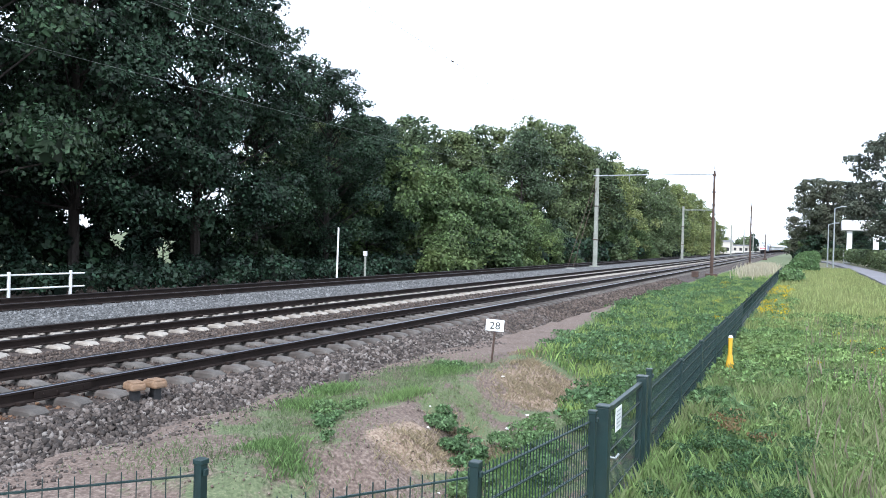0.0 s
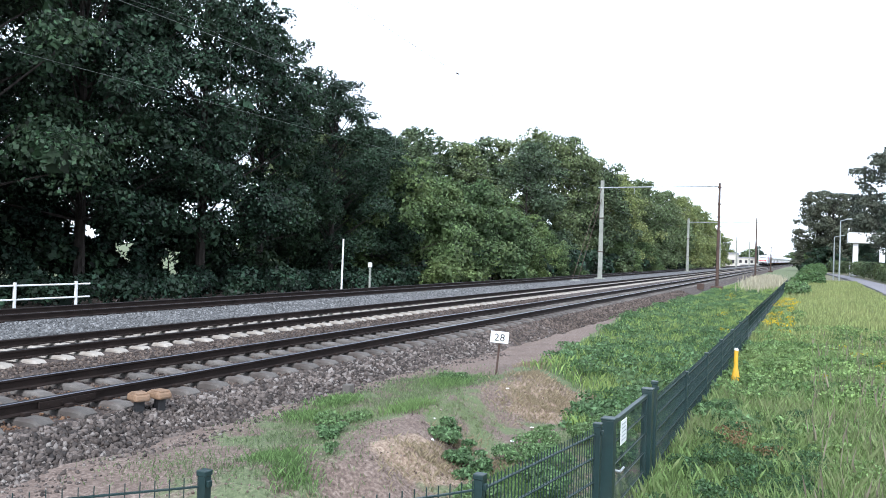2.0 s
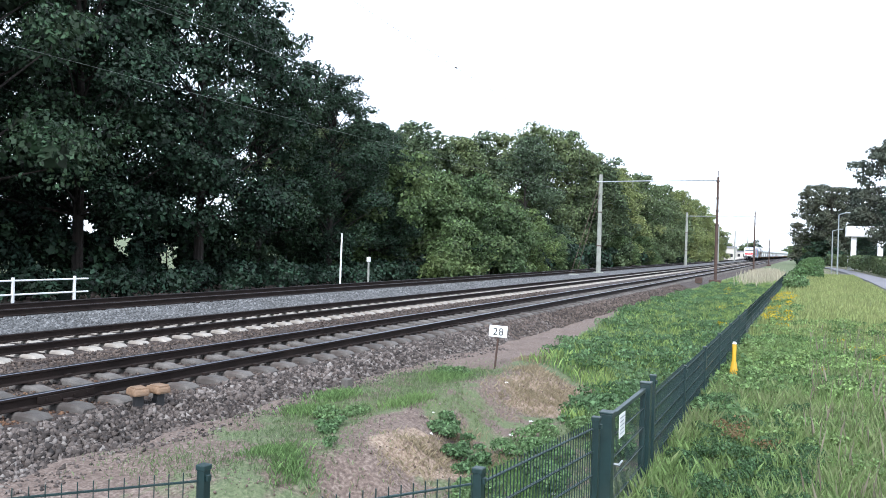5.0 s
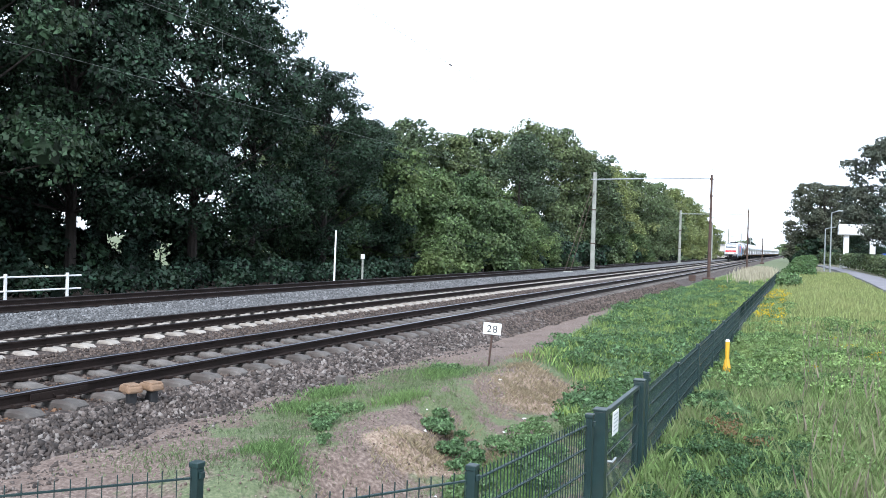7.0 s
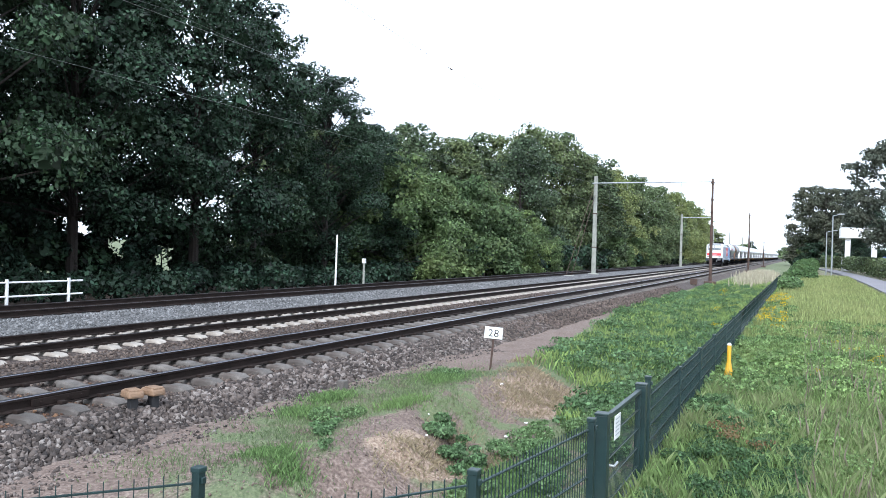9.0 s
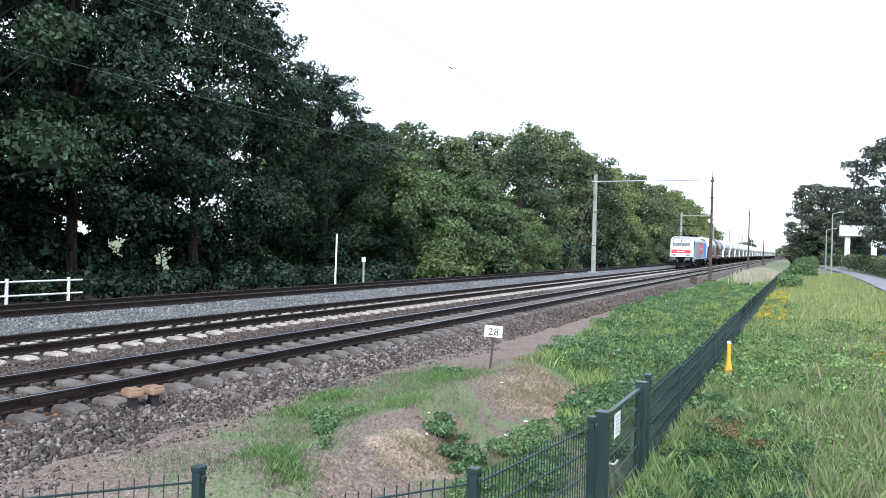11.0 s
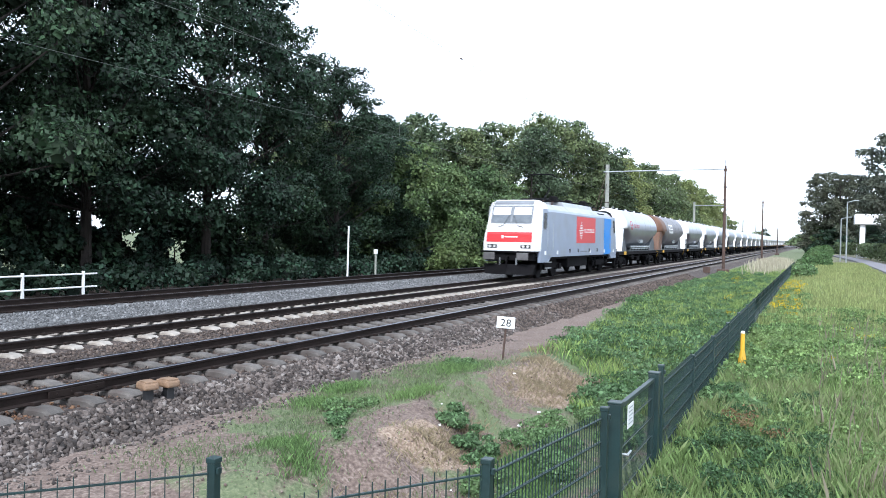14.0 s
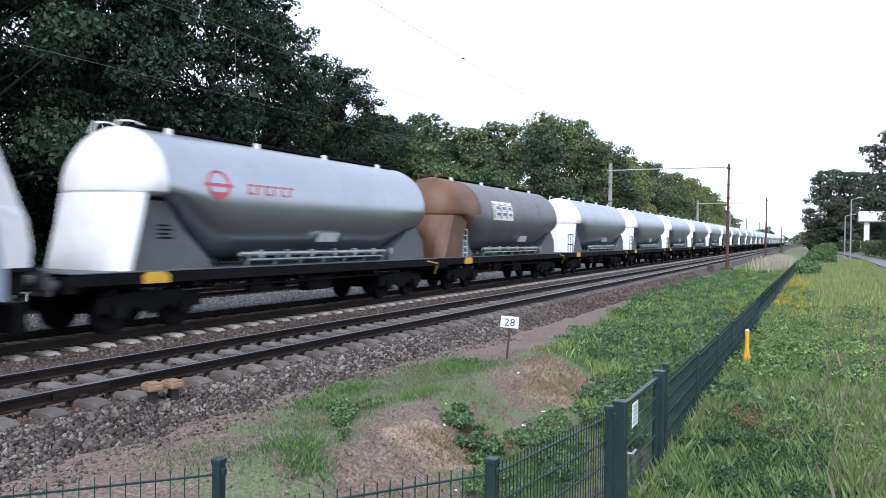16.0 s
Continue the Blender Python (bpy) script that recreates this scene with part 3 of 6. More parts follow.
def rod_mesh(length, r, upright):
    v, f = [], []
    for c in (0, length):
        for s, t in ((-r, -r), (r, -r), (r, r), (-r, r)):
            v.append((s, t, c) if upright else (c, s, t))
    f = [(i, (i + 1) % 4, 4 + (i + 1) % 4, 4 + i) for i in range(4)] + [(7, 6, 5, 4), (0, 1, 2, 3)]
    me = bpy.data.meshes.new("rod")
    me.from_pydata(v, [], f)
    me.materials.append(M_GREEN_STEEL)
    return me


def mesh_panel(fence, a, b, h, pitch=0.05, spikes=0.03, wires=(0.97, 0.78, 0.58, 0.38, 0.18), single=True):
    """A double-rod mesh panel between two places: thin upright rods, pairs of level rods, spikes above."""
    a, b = Vector((*a, GROUND)), Vector((*b, GROUND))
    d = b - a
    L = d.length
    ob = new("panel", rod_mesh(L, 0.006, False))
    ob.parent = fence
    top = Matrix.Translation((0, 0, wires[0] * h))
    ob.matrix_basis = Matrix.Translation(a) @ Euler((0, 0, math.atan2(d.y, d.x))).to_matrix().to_4x4() @ top
    k = max(1, int(L / pitch))
    me = rod_mesh(h + spikes - 0.04, 0.003, True)
    if single:
        for i in range(k + 1):
            r = new("upright_rod", me)
            r.parent = ob
            r.matrix_basis = pose(L * i / k, 0, 0.04 - wires[0] * h)
    else:
        v0 = np.array([v.co for v in me.vertices])
        f0 = np.array([p.vertices for p in me.polygons])
        v = np.concatenate([v0 + (L * i / k, 0, 0.04 - wires[0] * h) for i in range(k + 1)])
        f = np.concatenate([f0 + 8 * i for i in range(k + 1)])
        tagged(from_arrays("far_rodwork", v, f, M_GREEN_STEEL, ob), kind="stuff")
    me = rod_mesh(L, 0.0045, False)
    for z0 in wires:
        for s in (-0.007, 0.007):
            r = new("level_rod", me)
            r.parent = ob
            r.matrix_basis = pose(0, s, (z0 - wires[0]) * h)
    return ob


FH = 1.03
POSTS = [8.9 + 2.5 * k for k in range(27)]
LOW = 0.85     # height of the long fence


def fence_x(y):
    return FENCE_X + 0.03 - 0.0075 * (y - 8.9)


long_fence = thing("fence", "long dark green welded mesh fence between verge and meadow", "fence", "fences")
for k, y in enumerate(POSTS):
    fence_post(long_fence, fence_x(y), y, LOW + 0.04 if k else FH + 0.07)
    if k < len(POSTS) - 1:
        mesh_panel(long_fence, (fence_x(y), y + 0.03), (fence_x(POSTS[k + 1]), POSTS[k + 1] - 0.03), LOW if k else LOW + 0.04, 0.05 if k < 12 else 0.1, single=k < 6)

# corner run before the camera and the run up to the gate
corner_fence = thing("fence", "dark green mesh fence with pointed rods and square posts", "fence", "fences")
for x, y in ((-5.0, 1.85), (-3.37, 3.76), (-1.87, 4.58), (-3.28, 2.52)):
    fence_post(corner_fence, x, y, 1.08)
mesh_panel(corner_fence, (-4.97, 1.88), (-3.39, 3.73), FH - 0.02, 0.083)
mesh_panel(corner_fence, (-3.26, 2.55), (-1.90, 4.54), FH - 0.02, 0.083)
mesh_panel(corner_fence, (-1.85, 4.64), (-1.62, 6.46), FH - 0.02, 0.05)
fence_post(corner_fence, -1.61, 6.53, 1.07)


def gate():
    g = thing("gate", "dark green steel gate with mesh infill and a small white notice", "gate", at=pose(-1.58, 0, GROUND - 0.04))
    for y in (6.80, 8.56):
        bm = bmesh.new()
        box(bm, -0.055, 0.055, y - 0.055, y + 0.055, -0.2, 1.09, 0.006)
        p = part("gate_post", bm, M_GREEN_STEEL, g)
        bm = bmesh.new()
        box(bm, -0.062, 0.062, y - 0.062, y + 0.062, 1.09, 1.11, 0.006)
        part("cap", bm, M_GREEN_STEEL, p)
    bm = bmesh.new()
    box(bm, -0.022, 0.022, 6.90, 8.46, 1.02, 1.06, 0.005)
    box(bm, -0.022, 0.022, 6.90, 8.46, 0.08, 0.12, 0.005)
    box(bm, -0.022, 0.022, 6.90, 6.94, 0.12, 1.02, 0.004)
    box(bm, -0.022, 0.022, 8.42, 8.46, 0.12, 1.02, 0.004)
    fr = part("gate_frame", bm, M_GREEN_STEEL, g)
    for k in range(1, 30):
        bm = bmesh.new()
        tube(bm, (0, 6.94 + 0.05 * k, 0.1), (0, 6.94 + 0.05 * k, 1.03), 0.0028, seg=5)
        part("rod", bm, M_GREEN_STEEL, fr)
    for z in (0.25, 0.45, 0.65, 0.85):
        bm = bmesh.new()
        tube(bm, (0.008, 6.92, z), (0.008, 8.44, z), 0.0045, seg=5)
        tube(bm, (-0.008, 6.92, z), (-0.008, 8.44, z), 0.0045, seg=5)
        part("level_rod", bm, M_GREEN_STEEL, fr)
    bm = bmesh.new()
    box(bm, 0.024, 0.03, 7.16, 7.40, 0.79, 1.01, 0.002)
    sign = part("notice", bm, M_WHITE, g, "white notice plate with unreadable lines")
    for k in range(5):
        bm = bmesh.new()
        z = 0.975 - 0.036 * k
        box(bm, 0.0302, 0.0318, 7.19, 7.37 - 0.03 * (k % 2), z - 0.005, z + 0.005)
        part("line_of_print", bm, M_GALV, sign)
    bm = bmesh.new()
    tube(bm, (0.0, 6.97, 0.61), (0.075, 6.97, 0.61), 0.011)
    tube(bm, (0.075, 6.965, 0.61), (0.075, 7.10, 0.615), 0.010)
    part("handle", bm, M_GALV, g, "bright metal lever handle")


gate()


# ---- trackside things ----
def hectometre_sign():
    s = thing("distance_sign", "small white distance sign reading 28 on a rusty post", "sign", at=pose(-5.49, 14.1, -0.42, 0, 4, 21))
    bm = bmesh.new()
    tube(bm, (0, 0, -0.1), (0.01, 0, 0.66), 0.02, seg=8)
    part("post", bm, M_RUST_STEEL, s)
    bm = bmesh.new()
    box(bm, -0.175, 0.175, -0.032, -0.022, 0.66, 0.885, 0.004)
    plate = part("plate", bm, M_WHITE, s)
    for ch, x in (("2", -0.075), ("8", 0.035)):
        cu = bpy.data.curves.new("figure", "FONT")
        cu.body, cu.size, cu.extrude, cu.align_x = ch, 0.20, 0.001, "CENTER"
        tmp = bpy.data.objects.new("figure", cu)
        me = bpy.data.meshes.new_from_object(tmp)
        bpy.data.objects.remove(tmp)
        me.materials.clear()
        me.materials.append(M_BLACK)
        ob = new("figure", me)
        ob.parent = plate
        ob.matrix_basis = pose(x + 0.02, -0.0335, 0.70, 90)


hectometre_sign()


def track_box(x, y, turn):
    b = thing("cable_box", "weathered orange-brown capped track cable post with cables", "cable box", "cable boxes", at=pose(x, y, -0.34, 0, 0, turn))
    bm = bmesh.new()
    box(bm, -0.055, 0.055, -0.055, 0.055, -0.2, 0.24, 0.01)
    part("stem", bm, M_BLACK, b)
    bm = bmesh.new()
    box(bm, -0.17, 0.13, -0.11, 0.11, 0.235, 0.335, 0.03, taper=0.92)
    box(bm, -0.10, 0.11, -0.08, 0.08, 0.32, 0.352, 0.012)
    part("cap", bm, M_ORANGE, b)
    for k in range(3):
        bm = bmesh.new()
        pts = [(-0.06 - 0.03 * k, 0.02 * k, 0.25), (-0.13 - 0.03 * k, 0.03 * k, 0.12), (-0.17 - 0.07 * k, -0.05, 0.0), (-0.30 - 0.1 * k, -0.1 + 0.05 * k, -0.02 + 0.04 * k)]
        for p, q in zip(pts, pts[1:]):
            tube(bm, p, q, 0.011, seg=6)
        part("cable", bm, M_BLACK, b)


track_box(-7.95, 7.60, -20)
track_box(-7.86, 7.87, -8)


def white_rail():
    r = thing("railing", "white painted steel railing with two rails", "railing")
    for y in (9.6, 11.85, 14.1, 16.35, 18.6):
        bm = bmesh.new()
        box(bm, -22.54, -22.46, y - 0.04, y + 0.04, -0.6, 0.60, 0.01)
        part("post", bm, M_WHITE, r)
    for z in (0.50, 0.06):
        bm = bmesh.new()
        tube(bm, (-22.5, 8.0, z), (-22.5, 19.15, z), 0.03, seg=8)
        part("rail", bm, M_WHITE, r)


white_rail()


def marker_posts():
    p = thing("marker_pole", "thin tall white marker pole by the siding", "pole", at=pose(-21.7, 33.8, -0.3))
    bm = bmesh.new()
    tube(bm, (0, 0, -0.1), (0.04, 0, 2.75), 0.05, 0.045, 8)
    part("pole", bm, M_WHITE, p)
    p = thing("marker_post", "short dark post with a white box on top", "post", at=pose(-22.3, 37.6, -0.3))
    bm = bmesh.new()
    tube(bm, (0, 0, -0.1), (0, 0, 1.25), 0.06, seg=8)
    part("post", bm, M_CONC_POLE, p)
    bm = bmesh.new()
    box(bm, -0.09, 0.09, -0.09, 0.09, 1.25, 1.52, 0.02)
    part("head", bm, M_WHITE, p)
    p = thing("marker_post", "yellow plastic pipeline marker post in the grass", "post", at=pose(-1.31, 16.0, GROUND - 0.12))
    bm = bmesh.new()
    tube(bm, (0, 0, -0.1), (0, 0, 0.35), 0.075, 0.075, 10)
    tube(bm, (0, 0, 0.35), (0, 0, 0.52), 0.075, 0.045, 10)
    tube(bm, (0, 0, 0.52), (0, 0, 0.86), 0.04, 0.04, 10)
    part("post", bm, M_YELLOW, p)
    bm = bmesh.new()
    tube(bm, (0, 0, 0.86), (0, 0, 0.9), 0.045, 0.03, 10)
    part("top", bm, M_WHITE, p)
    p = thing("marker_stone", "small grey concrete marker block in the trodden earth", "marker", at=pose(-6.75, 10.8, -0.44))
    bm = bmesh.new()
    box(bm, -0.07, 0.07, -0.07, 0.07, -0.1, 0.22, 0.015)
    part("block", bm, M_SLEEPER, p)


marker_posts()


# ---- trees ----
def leaf_cloud(rng, centres, radii, count, size, flat=0.75, tight=0.55, boughs=10):
    """Corners and faces of many small folded leaf sprays, set on the outside of clumps; boughs counts coarse inner
    leaves added to block light.
    """
    k = len(centres)
    w = radii ** 2
    inner = boughs * k
    pick = np.concatenate([rng.choice(k, count, p=w / w.sum()), np.repeat(np.arange(k), boughs)])
    n_all = count + inner
    d = rng.normal(size=(n_all, 3))
    d /= np.linalg.norm(d, axis=1)[:, None]
    under = (d[:, 2] < -0.15) & (rng.random(n_all) < 0.65)      # most leaves face the light
    d[under, 2] *= -1
    d[:, 2] *= flat
    r = radii[pick] * (tight + (1.05 - tight) * rng.random(n_all) ** 0.7)
    s = size * (0.55 + 0.9 * rng.random(n_all))
    # oversized quads in each clump's heart, added only to stop light coming through
    r[count:] = radii[pick[count:]] * 0.38 * rng.random(inner)
    s[count:] = radii[pick[count:]] * 0.36
    c = centres[pick] + d * r[:, None]
    n = d + 0.8 * rng.normal(size=(n_all, 3))
    n[:, 2] += 0.4
    n /= np.linalg.norm(n, axis=1)[:, None]
    t = np.cross(n, rng.normal(size=(n_all, 3)))
    t /= np.linalg.norm(t, axis=1)[:, None]
    b = np.cross(n, t)
    t, b, n = t * s[:, None], b * (s * (0.45 + 0.35 * rng.random(n_all)))[:, None], n * (s * 0.22)[:, None]
    v = np.stack([c - t, c - 0.1 * t - b - n, c + t * 0.95, c + 0.05 * t + b - n], 1)
    f = np.arange(n_all * 4).reshape(-1, 4)
    return v.reshape(-1, 3), f


def tree(name, label, h, spread_r, low, leaf, seed, count, size, clumps=46, trunk=0.28, drop=0.0, at=None, tight=0.72, fat=1.0, top=0.25):
    """A tapered trunk with limbs and a ragged crown: clumps in groups round the ends of the boughs."""
    rng = np.random.default_rng(seed)
    t = thing(name, label, "tree", "trees", at=at)
    bm = bmesh.new()
    tube(bm, (0, 0, -0.3), (0, 0, h * 0.45), trunk, trunk * 0.6, 9)
    tube(bm, (0, 0, h * 0.45), (rng.normal() * 0.3, rng.normal() * 0.3, h * 0.88), trunk * 0.6, trunk * 0.15, 7)
    part("trunk", bm, M_BARK, t)
    cen, rad, ends = [], [], []
    boughs = max(6, clumps // 4)
    for i in range(boughs):
        z = low + (h - low) * (i + rng.random()) / boughs
        u = (z - low) / (h - low)
        prof = (math.sin(math.pi * min(1, 0.22 + 0.78 * u) ** 0.9)) ** 0.6 * (1 - top * u)
        a, rr = 2.4 * i + rng.normal() * 0.5, spread_r * prof * (0.40 + 0.55 * rng.random() ** 0.5)
        e = np.array((rr * math.cos(a), rr * math.sin(a), z - drop * rr))
        ends.append(e)
        for _ in range(4):
            k = fat * spread_r * (0.11 + 0.12 * rng.random()) * (1 - 0.25 * u)
            cen.append(e + rng.normal(size=3) * spread_r * (0.13, 0.13, 0.10))
            rad.append(k)
    cen, rad = np.array(cen), np.array(rad)
    cen[:, 2] = np.clip(cen[:, 2], rad * 0.6, h)
    bm = bmesh.new()
    for e in ends:
        z0 = max(h * 0.18, e[2] - h * 0.16)
        tube(bm, (0, 0, min(z0, h * 0.8)), tuple(e), trunk * 0.28, trunk * 0.06, 5)
    part("branchwork", bm, M_BARK, t)
    v, f = leaf_cloud(rng, cen, rad, count, size, tight=tight, boughs=6)
    from_arrays("crown", v, f, leaf, t)
    return t


OAK = "tall dark green leafy oak at the edge of a wood"
MIX = "broad mid-green deciduous tree behind the railway"
proto = {
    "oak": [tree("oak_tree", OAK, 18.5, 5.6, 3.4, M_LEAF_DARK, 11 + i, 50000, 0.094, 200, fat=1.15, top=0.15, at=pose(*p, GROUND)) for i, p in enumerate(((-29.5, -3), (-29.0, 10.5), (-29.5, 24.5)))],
    "mix": [tree("deciduous_tree", MIX, 14.5, 5.4, 0.6, M_LEAF_MID, 31 + i, 17000, 0.15, 150, 0.22, tight=0.6, fat=1.35, top=0.1, at=pose(*p, GROUND)) for i, p in enumerate(((-38, 72), (-40, 94), (-27.5, 108)))],
    "pale": [tree("deciduous_tree", "yellowish-green deciduous tree behind the railway, leaf colour lightened for sunlight", 14.5, 5.4, 0.6, M_LEAF_SUNLIT, 35, 17000, 0.15, 150, 0.22, tight=0.6, fat=1.35, top=0.1, at=pose(-28.5, 119, GROUND))],
    "bush": [tree("large_shrub", "large rounded light green shrub beside the railway", 7.4, 4.4, 0.2, M_LEAF_LIGHT, 51 + i, 17000, 0.125, 130, 0.10, tight=0.6, fat=1.3, top=0.0, at=pose(-26.5, 49 + 6 * i, GROUND)) for i in range(2)],
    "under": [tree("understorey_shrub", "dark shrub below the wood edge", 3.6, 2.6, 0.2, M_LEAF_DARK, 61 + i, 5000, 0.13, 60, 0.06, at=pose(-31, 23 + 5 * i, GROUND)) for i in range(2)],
    "far": [tree("field_tree", "dense green tree at the end of the field, greyed for haze", 21.0, 6.4, 0.3, M_LEAF_FAR, 81, 15000, 0.24, 170, 0.3, tight=0.5, fat=1.4, top=0.0, at=pose(0.4, 232, GROUND))],
}
rng = random.Random(4)


def plant(kind, x, y, s=1.0, sz=None):
    ob = copy_thing(proto[kind][rng.randrange(len(proto[kind]))], pose(x, y, GROUND, 0, 0, rng.uniform(0, 360)))
    ob.scale = (s, s, (sz or s))
    return ob


# front rank of the wood, then the ranks behind it
for x, y, s, sz in ((-29, 4, 1.1, 1.1), (-28.5, 17.5, 1.05, 1.15), (-28.5, 31, 1.0, 1.04), (-29.5, 37.0, 0.8, 0.82), (-28.5, 43.0, 0.78, 0.70), (-28.3, 48.0, 0.62, 0.58),
                    (-36, 32, 1.0, 1.08), (-37, 25, 1.0, 1.1), (-37, 15, 1.0, 1.1)):
    plant("oak", x, y, s, sz)
for x, y, s, sz in ((-41, 56, 1.1, 1.0), (-43, 65, 1.15, 0.98), (-44, 75, 1.2, 0.98), (-43, 84, 1.2, 1.12), (-40, 91, 1.2, 1.22), (-40, 102, 1.2, 1.34), (-34, 51, 0.9, 0.84), (-36, 59, 0.95, 0.92), (-37, 67, 1.0, 0.98), (-36, 79, 1.1, 1.06), (-33, 97, 1.15, 1.34), (-31, 88, 1.0, 1.14), (-31, 103, 1.1, 1.38), (-33, 123, 1.1, 1.1), (-32, 140, 1.1, 1.08), (-30, 112, 1.1, 1.15), 
                    (-29.5, 128, 1.1, 1.1), (-27.5, 137, 1.05, 1.08), (-29, 146, 1.1, 1.08), (-27, 156, 1.05, 1.05), (-29, 166, 1.1, 1.12), (-27, 177, 1.05, 1.1), (-28, 189, 1.05, 1.1), (-27, 202, 1.0, 1.08), (-27.5, 216, 1.0, 1.0), (-26.5, 231, 0.95, 0.92), (-26.5, 246, 0.85, 0.7)):
    plant("mix" if y < 118 else "pale", x, y, s, sz * (0.90 if y < 110 else 0.97))
for x, y, s, sz in ((-26.5, 61, 1.05, 1.1), (-26.5, 66.5, 0.95, 0.95), (-26, 72, 0.8, 0.8), (-25.5, 77.5, 0.65, 0.62), (-25, 83, 0.5, 0.45), (-24.5, 110, 0.6, 0.6), (-24.5, 126, 0.6, 0.6), (-29.5, 54, 1.0, 1.25), (-30, 61, 1.0, 1.15)):
    plant("bush", x, y, s, sz)
for y in (3, 7.5, 13, 17, 33, 38, 43):
    plant("under", -31.5 - rng.uniform(0, 2.5), y, rng.uniform(0.8, 1.1))

# trees at the far end of the field
for x, y, s, sz in ((7.8, 240, 1.15, 1.0), (4.2, 226, 1.0, 0.95), (12, 246, 1.1, 1.0)):
    plant("far", x, y, s, sz)


# ---- the train ----
M_LOCO_GREY = material("loco grey paint", (0.281, 0.323, 0.407), 0.38, var=0.05, scale=1.0, fine=30, bump=0.02, dirt=(0.231, 0.246, 0.266), dirt_amt=0.4)
M_LOCO_WHITE = material("loco white paint", (0.80, 0.80, 0.80), 0.35, var=0.04, scale=1.0, fine=30, bump=0.02, dirt=(0.6, 0.58, 0.55), dirt_amt=0.3)
M_LOCO_TOP = material("pale grey roof paint", (0.40, 0.42, 0.45), 0.5, var=0.12, scale=1.0, fine=20, bump=0.03, dirt=(0.25, 0.25, 0.25), dirt_amt=0.5)
M_LOCO_RED = material("loco red panel", (0.612, 0.0382, 0.0425), 0.35, var=0.05, scale=1.0, bump=0.01)
M_LOCO_BLUE = material("loco blue panel", (0.0085, 0.221, 0.663), 0.35, var=0.05, scale=1.0, bump=0.01)
M_LOCO_DARK = material("undergear grime", (0.009, 0.0085, 0.0095), 0.85, var=0.35, scale=2, fine=25, bump=0.3, spec=0.12)
M_LOCO_ROOF = material("roof grey", (0.21, 0.224, 0.245), 0.6, var=0.15, scale=2, bump=0.05)
M_TANK = material("bare aluminium tank", (0.43, 0.46, 0.51), 0.30, 0.90, var=0.06, scale=0.8, fine=12, bump=0.04, dirt=(0.383, 0.374, 0.365), dirt_amt=0.4, stretch=(1, 0.4, 1.5))
M_TANK_WHITE = material("white wagon paint", (0.80, 0.80, 0.79), 0.4, var=0.05, scale=1.0, fine=20, bump=0.03, dirt=(0.5, 0.48, 0.45), dirt_amt=0.35)
M_TANK_BROWN = material("rust brown paint", (0.140, 0.066, 0.034), 0.6, var=0.2, scale=1.0, fine=20, bump=0.06, dirt=(0.16, 0.096, 0.064), dirt_amt=0.6)
M_TANK_GREY = material("grimy grey tank", (0.149, 0.146, 0.161), 0.4, 0.35, var=0.12, scale=1.0, fine=15, bump=0.05, dirt=(0.136, 0.112, 0.093), dirt_amt=0.6)
M_GLASS = material("cab glass", (0.012, 0.014, 0.018), 0.12, 0.0, var=0.1, bump=0.0, spec=0.4)
# the grey base paints in reflections and the view through the screen
M_SCREEN = material("windscreen glass with painted reflection", (0.16, 0.18, 0.20), 0.08, 0.0, var=0.3, scale=1.5, bump=0.0, spec=0.8)
M_BUFFER = material("grey buffer steel", (0.14, 0.133, 0.133), 0.6, 0.3, var=0.3, scale=3, bump=0.1)
M_LAMP = material("lamp glass", (0.7, 0.7, 0.68), 0.1, 0.2, var=0.05, bump=0.0)

BODY = 17.4


def bogie(parent, y0, base=2.5, r=0.5, half=1.0, loco=False):
    bm = bmesh.new()
    for s in (-1, 1):
        prism(bm, [(y0 - base / 2 - 0.55, 0.42), (y0 - base / 2 - 0.5, 0.72), (y0 - 0.5, 0.82), (y0 + 0.5, 0.82), (y0 + base / 2 + 0.5, 0.72), (y0 + base / 2 + 0.55, 0.42), (y0 + 0.45, 0.5), (y0, 0.32), (y0 - 0.45, 0.5)], "x", s * half - 0.05, s * half + 0.05)
        for k in (-1, 1):
            yy = y0 + k * base / 2
            box(bm, s * half - 0.16, s * half + 0.16, yy - 0.16, yy + 0.16, r - 0.16, r + 0.14, 0.03)
            for j in (-0.3, 0.3):
                tube(bm, (s * half, yy + j, 0.42), (s * half, yy + j, 0.72), 0.075, seg=8)
    box(bm, -half, half, y0 - 0.2, y0 + 0.2, 0.45, 0.8)
    b = part("bogie_frame", bm, M_LOCO_DARK, parent)
    for k in (-1, 1):
        yy = y0 + k * base / 2
        for s in (-1, 1):
            bm = bmesh.new()
            tube(bm, (s * 0.70, yy, r - 0.04), (s * 0.83, yy, r - 0.04), r - 0.03, seg=24)
            tube(bm, (s * 0.67, yy, r - 0.04), (s * 0.70, yy, r - 0.04), r, seg=24)
            tube(bm, (s * 0.83, yy, r - 0.04), (s * 0.86, yy, r - 0.04), 0.13, seg=12)
            part("wheel", bm, M_LOCO_DARK, b)
        bm = bmesh.new()
        tube(bm, (-0.7, yy, r - 0.04), (0.7, yy, r - 0.04), 0.08)
        part("axle", bm, M_LOCO_DARK, b)


def buffers(parent, y, out, z=1.02, big=0.2):
    for s in (-1, 1):
        bm = bmesh.new()
        tube(bm, (s * 0.875, y, z), (s * 0.875, y + out * 0.42, z), 0.1, seg=10)
        box(bm, s * 0.875 - 0.30, s * 0.875 + 0.30, y + out * 0.42 - 0.03, y + out * 0.42 + 0.03, z - 0.18, z + 0.18, 0.02)
        part("buffer", bm, M_BUFFER, parent)


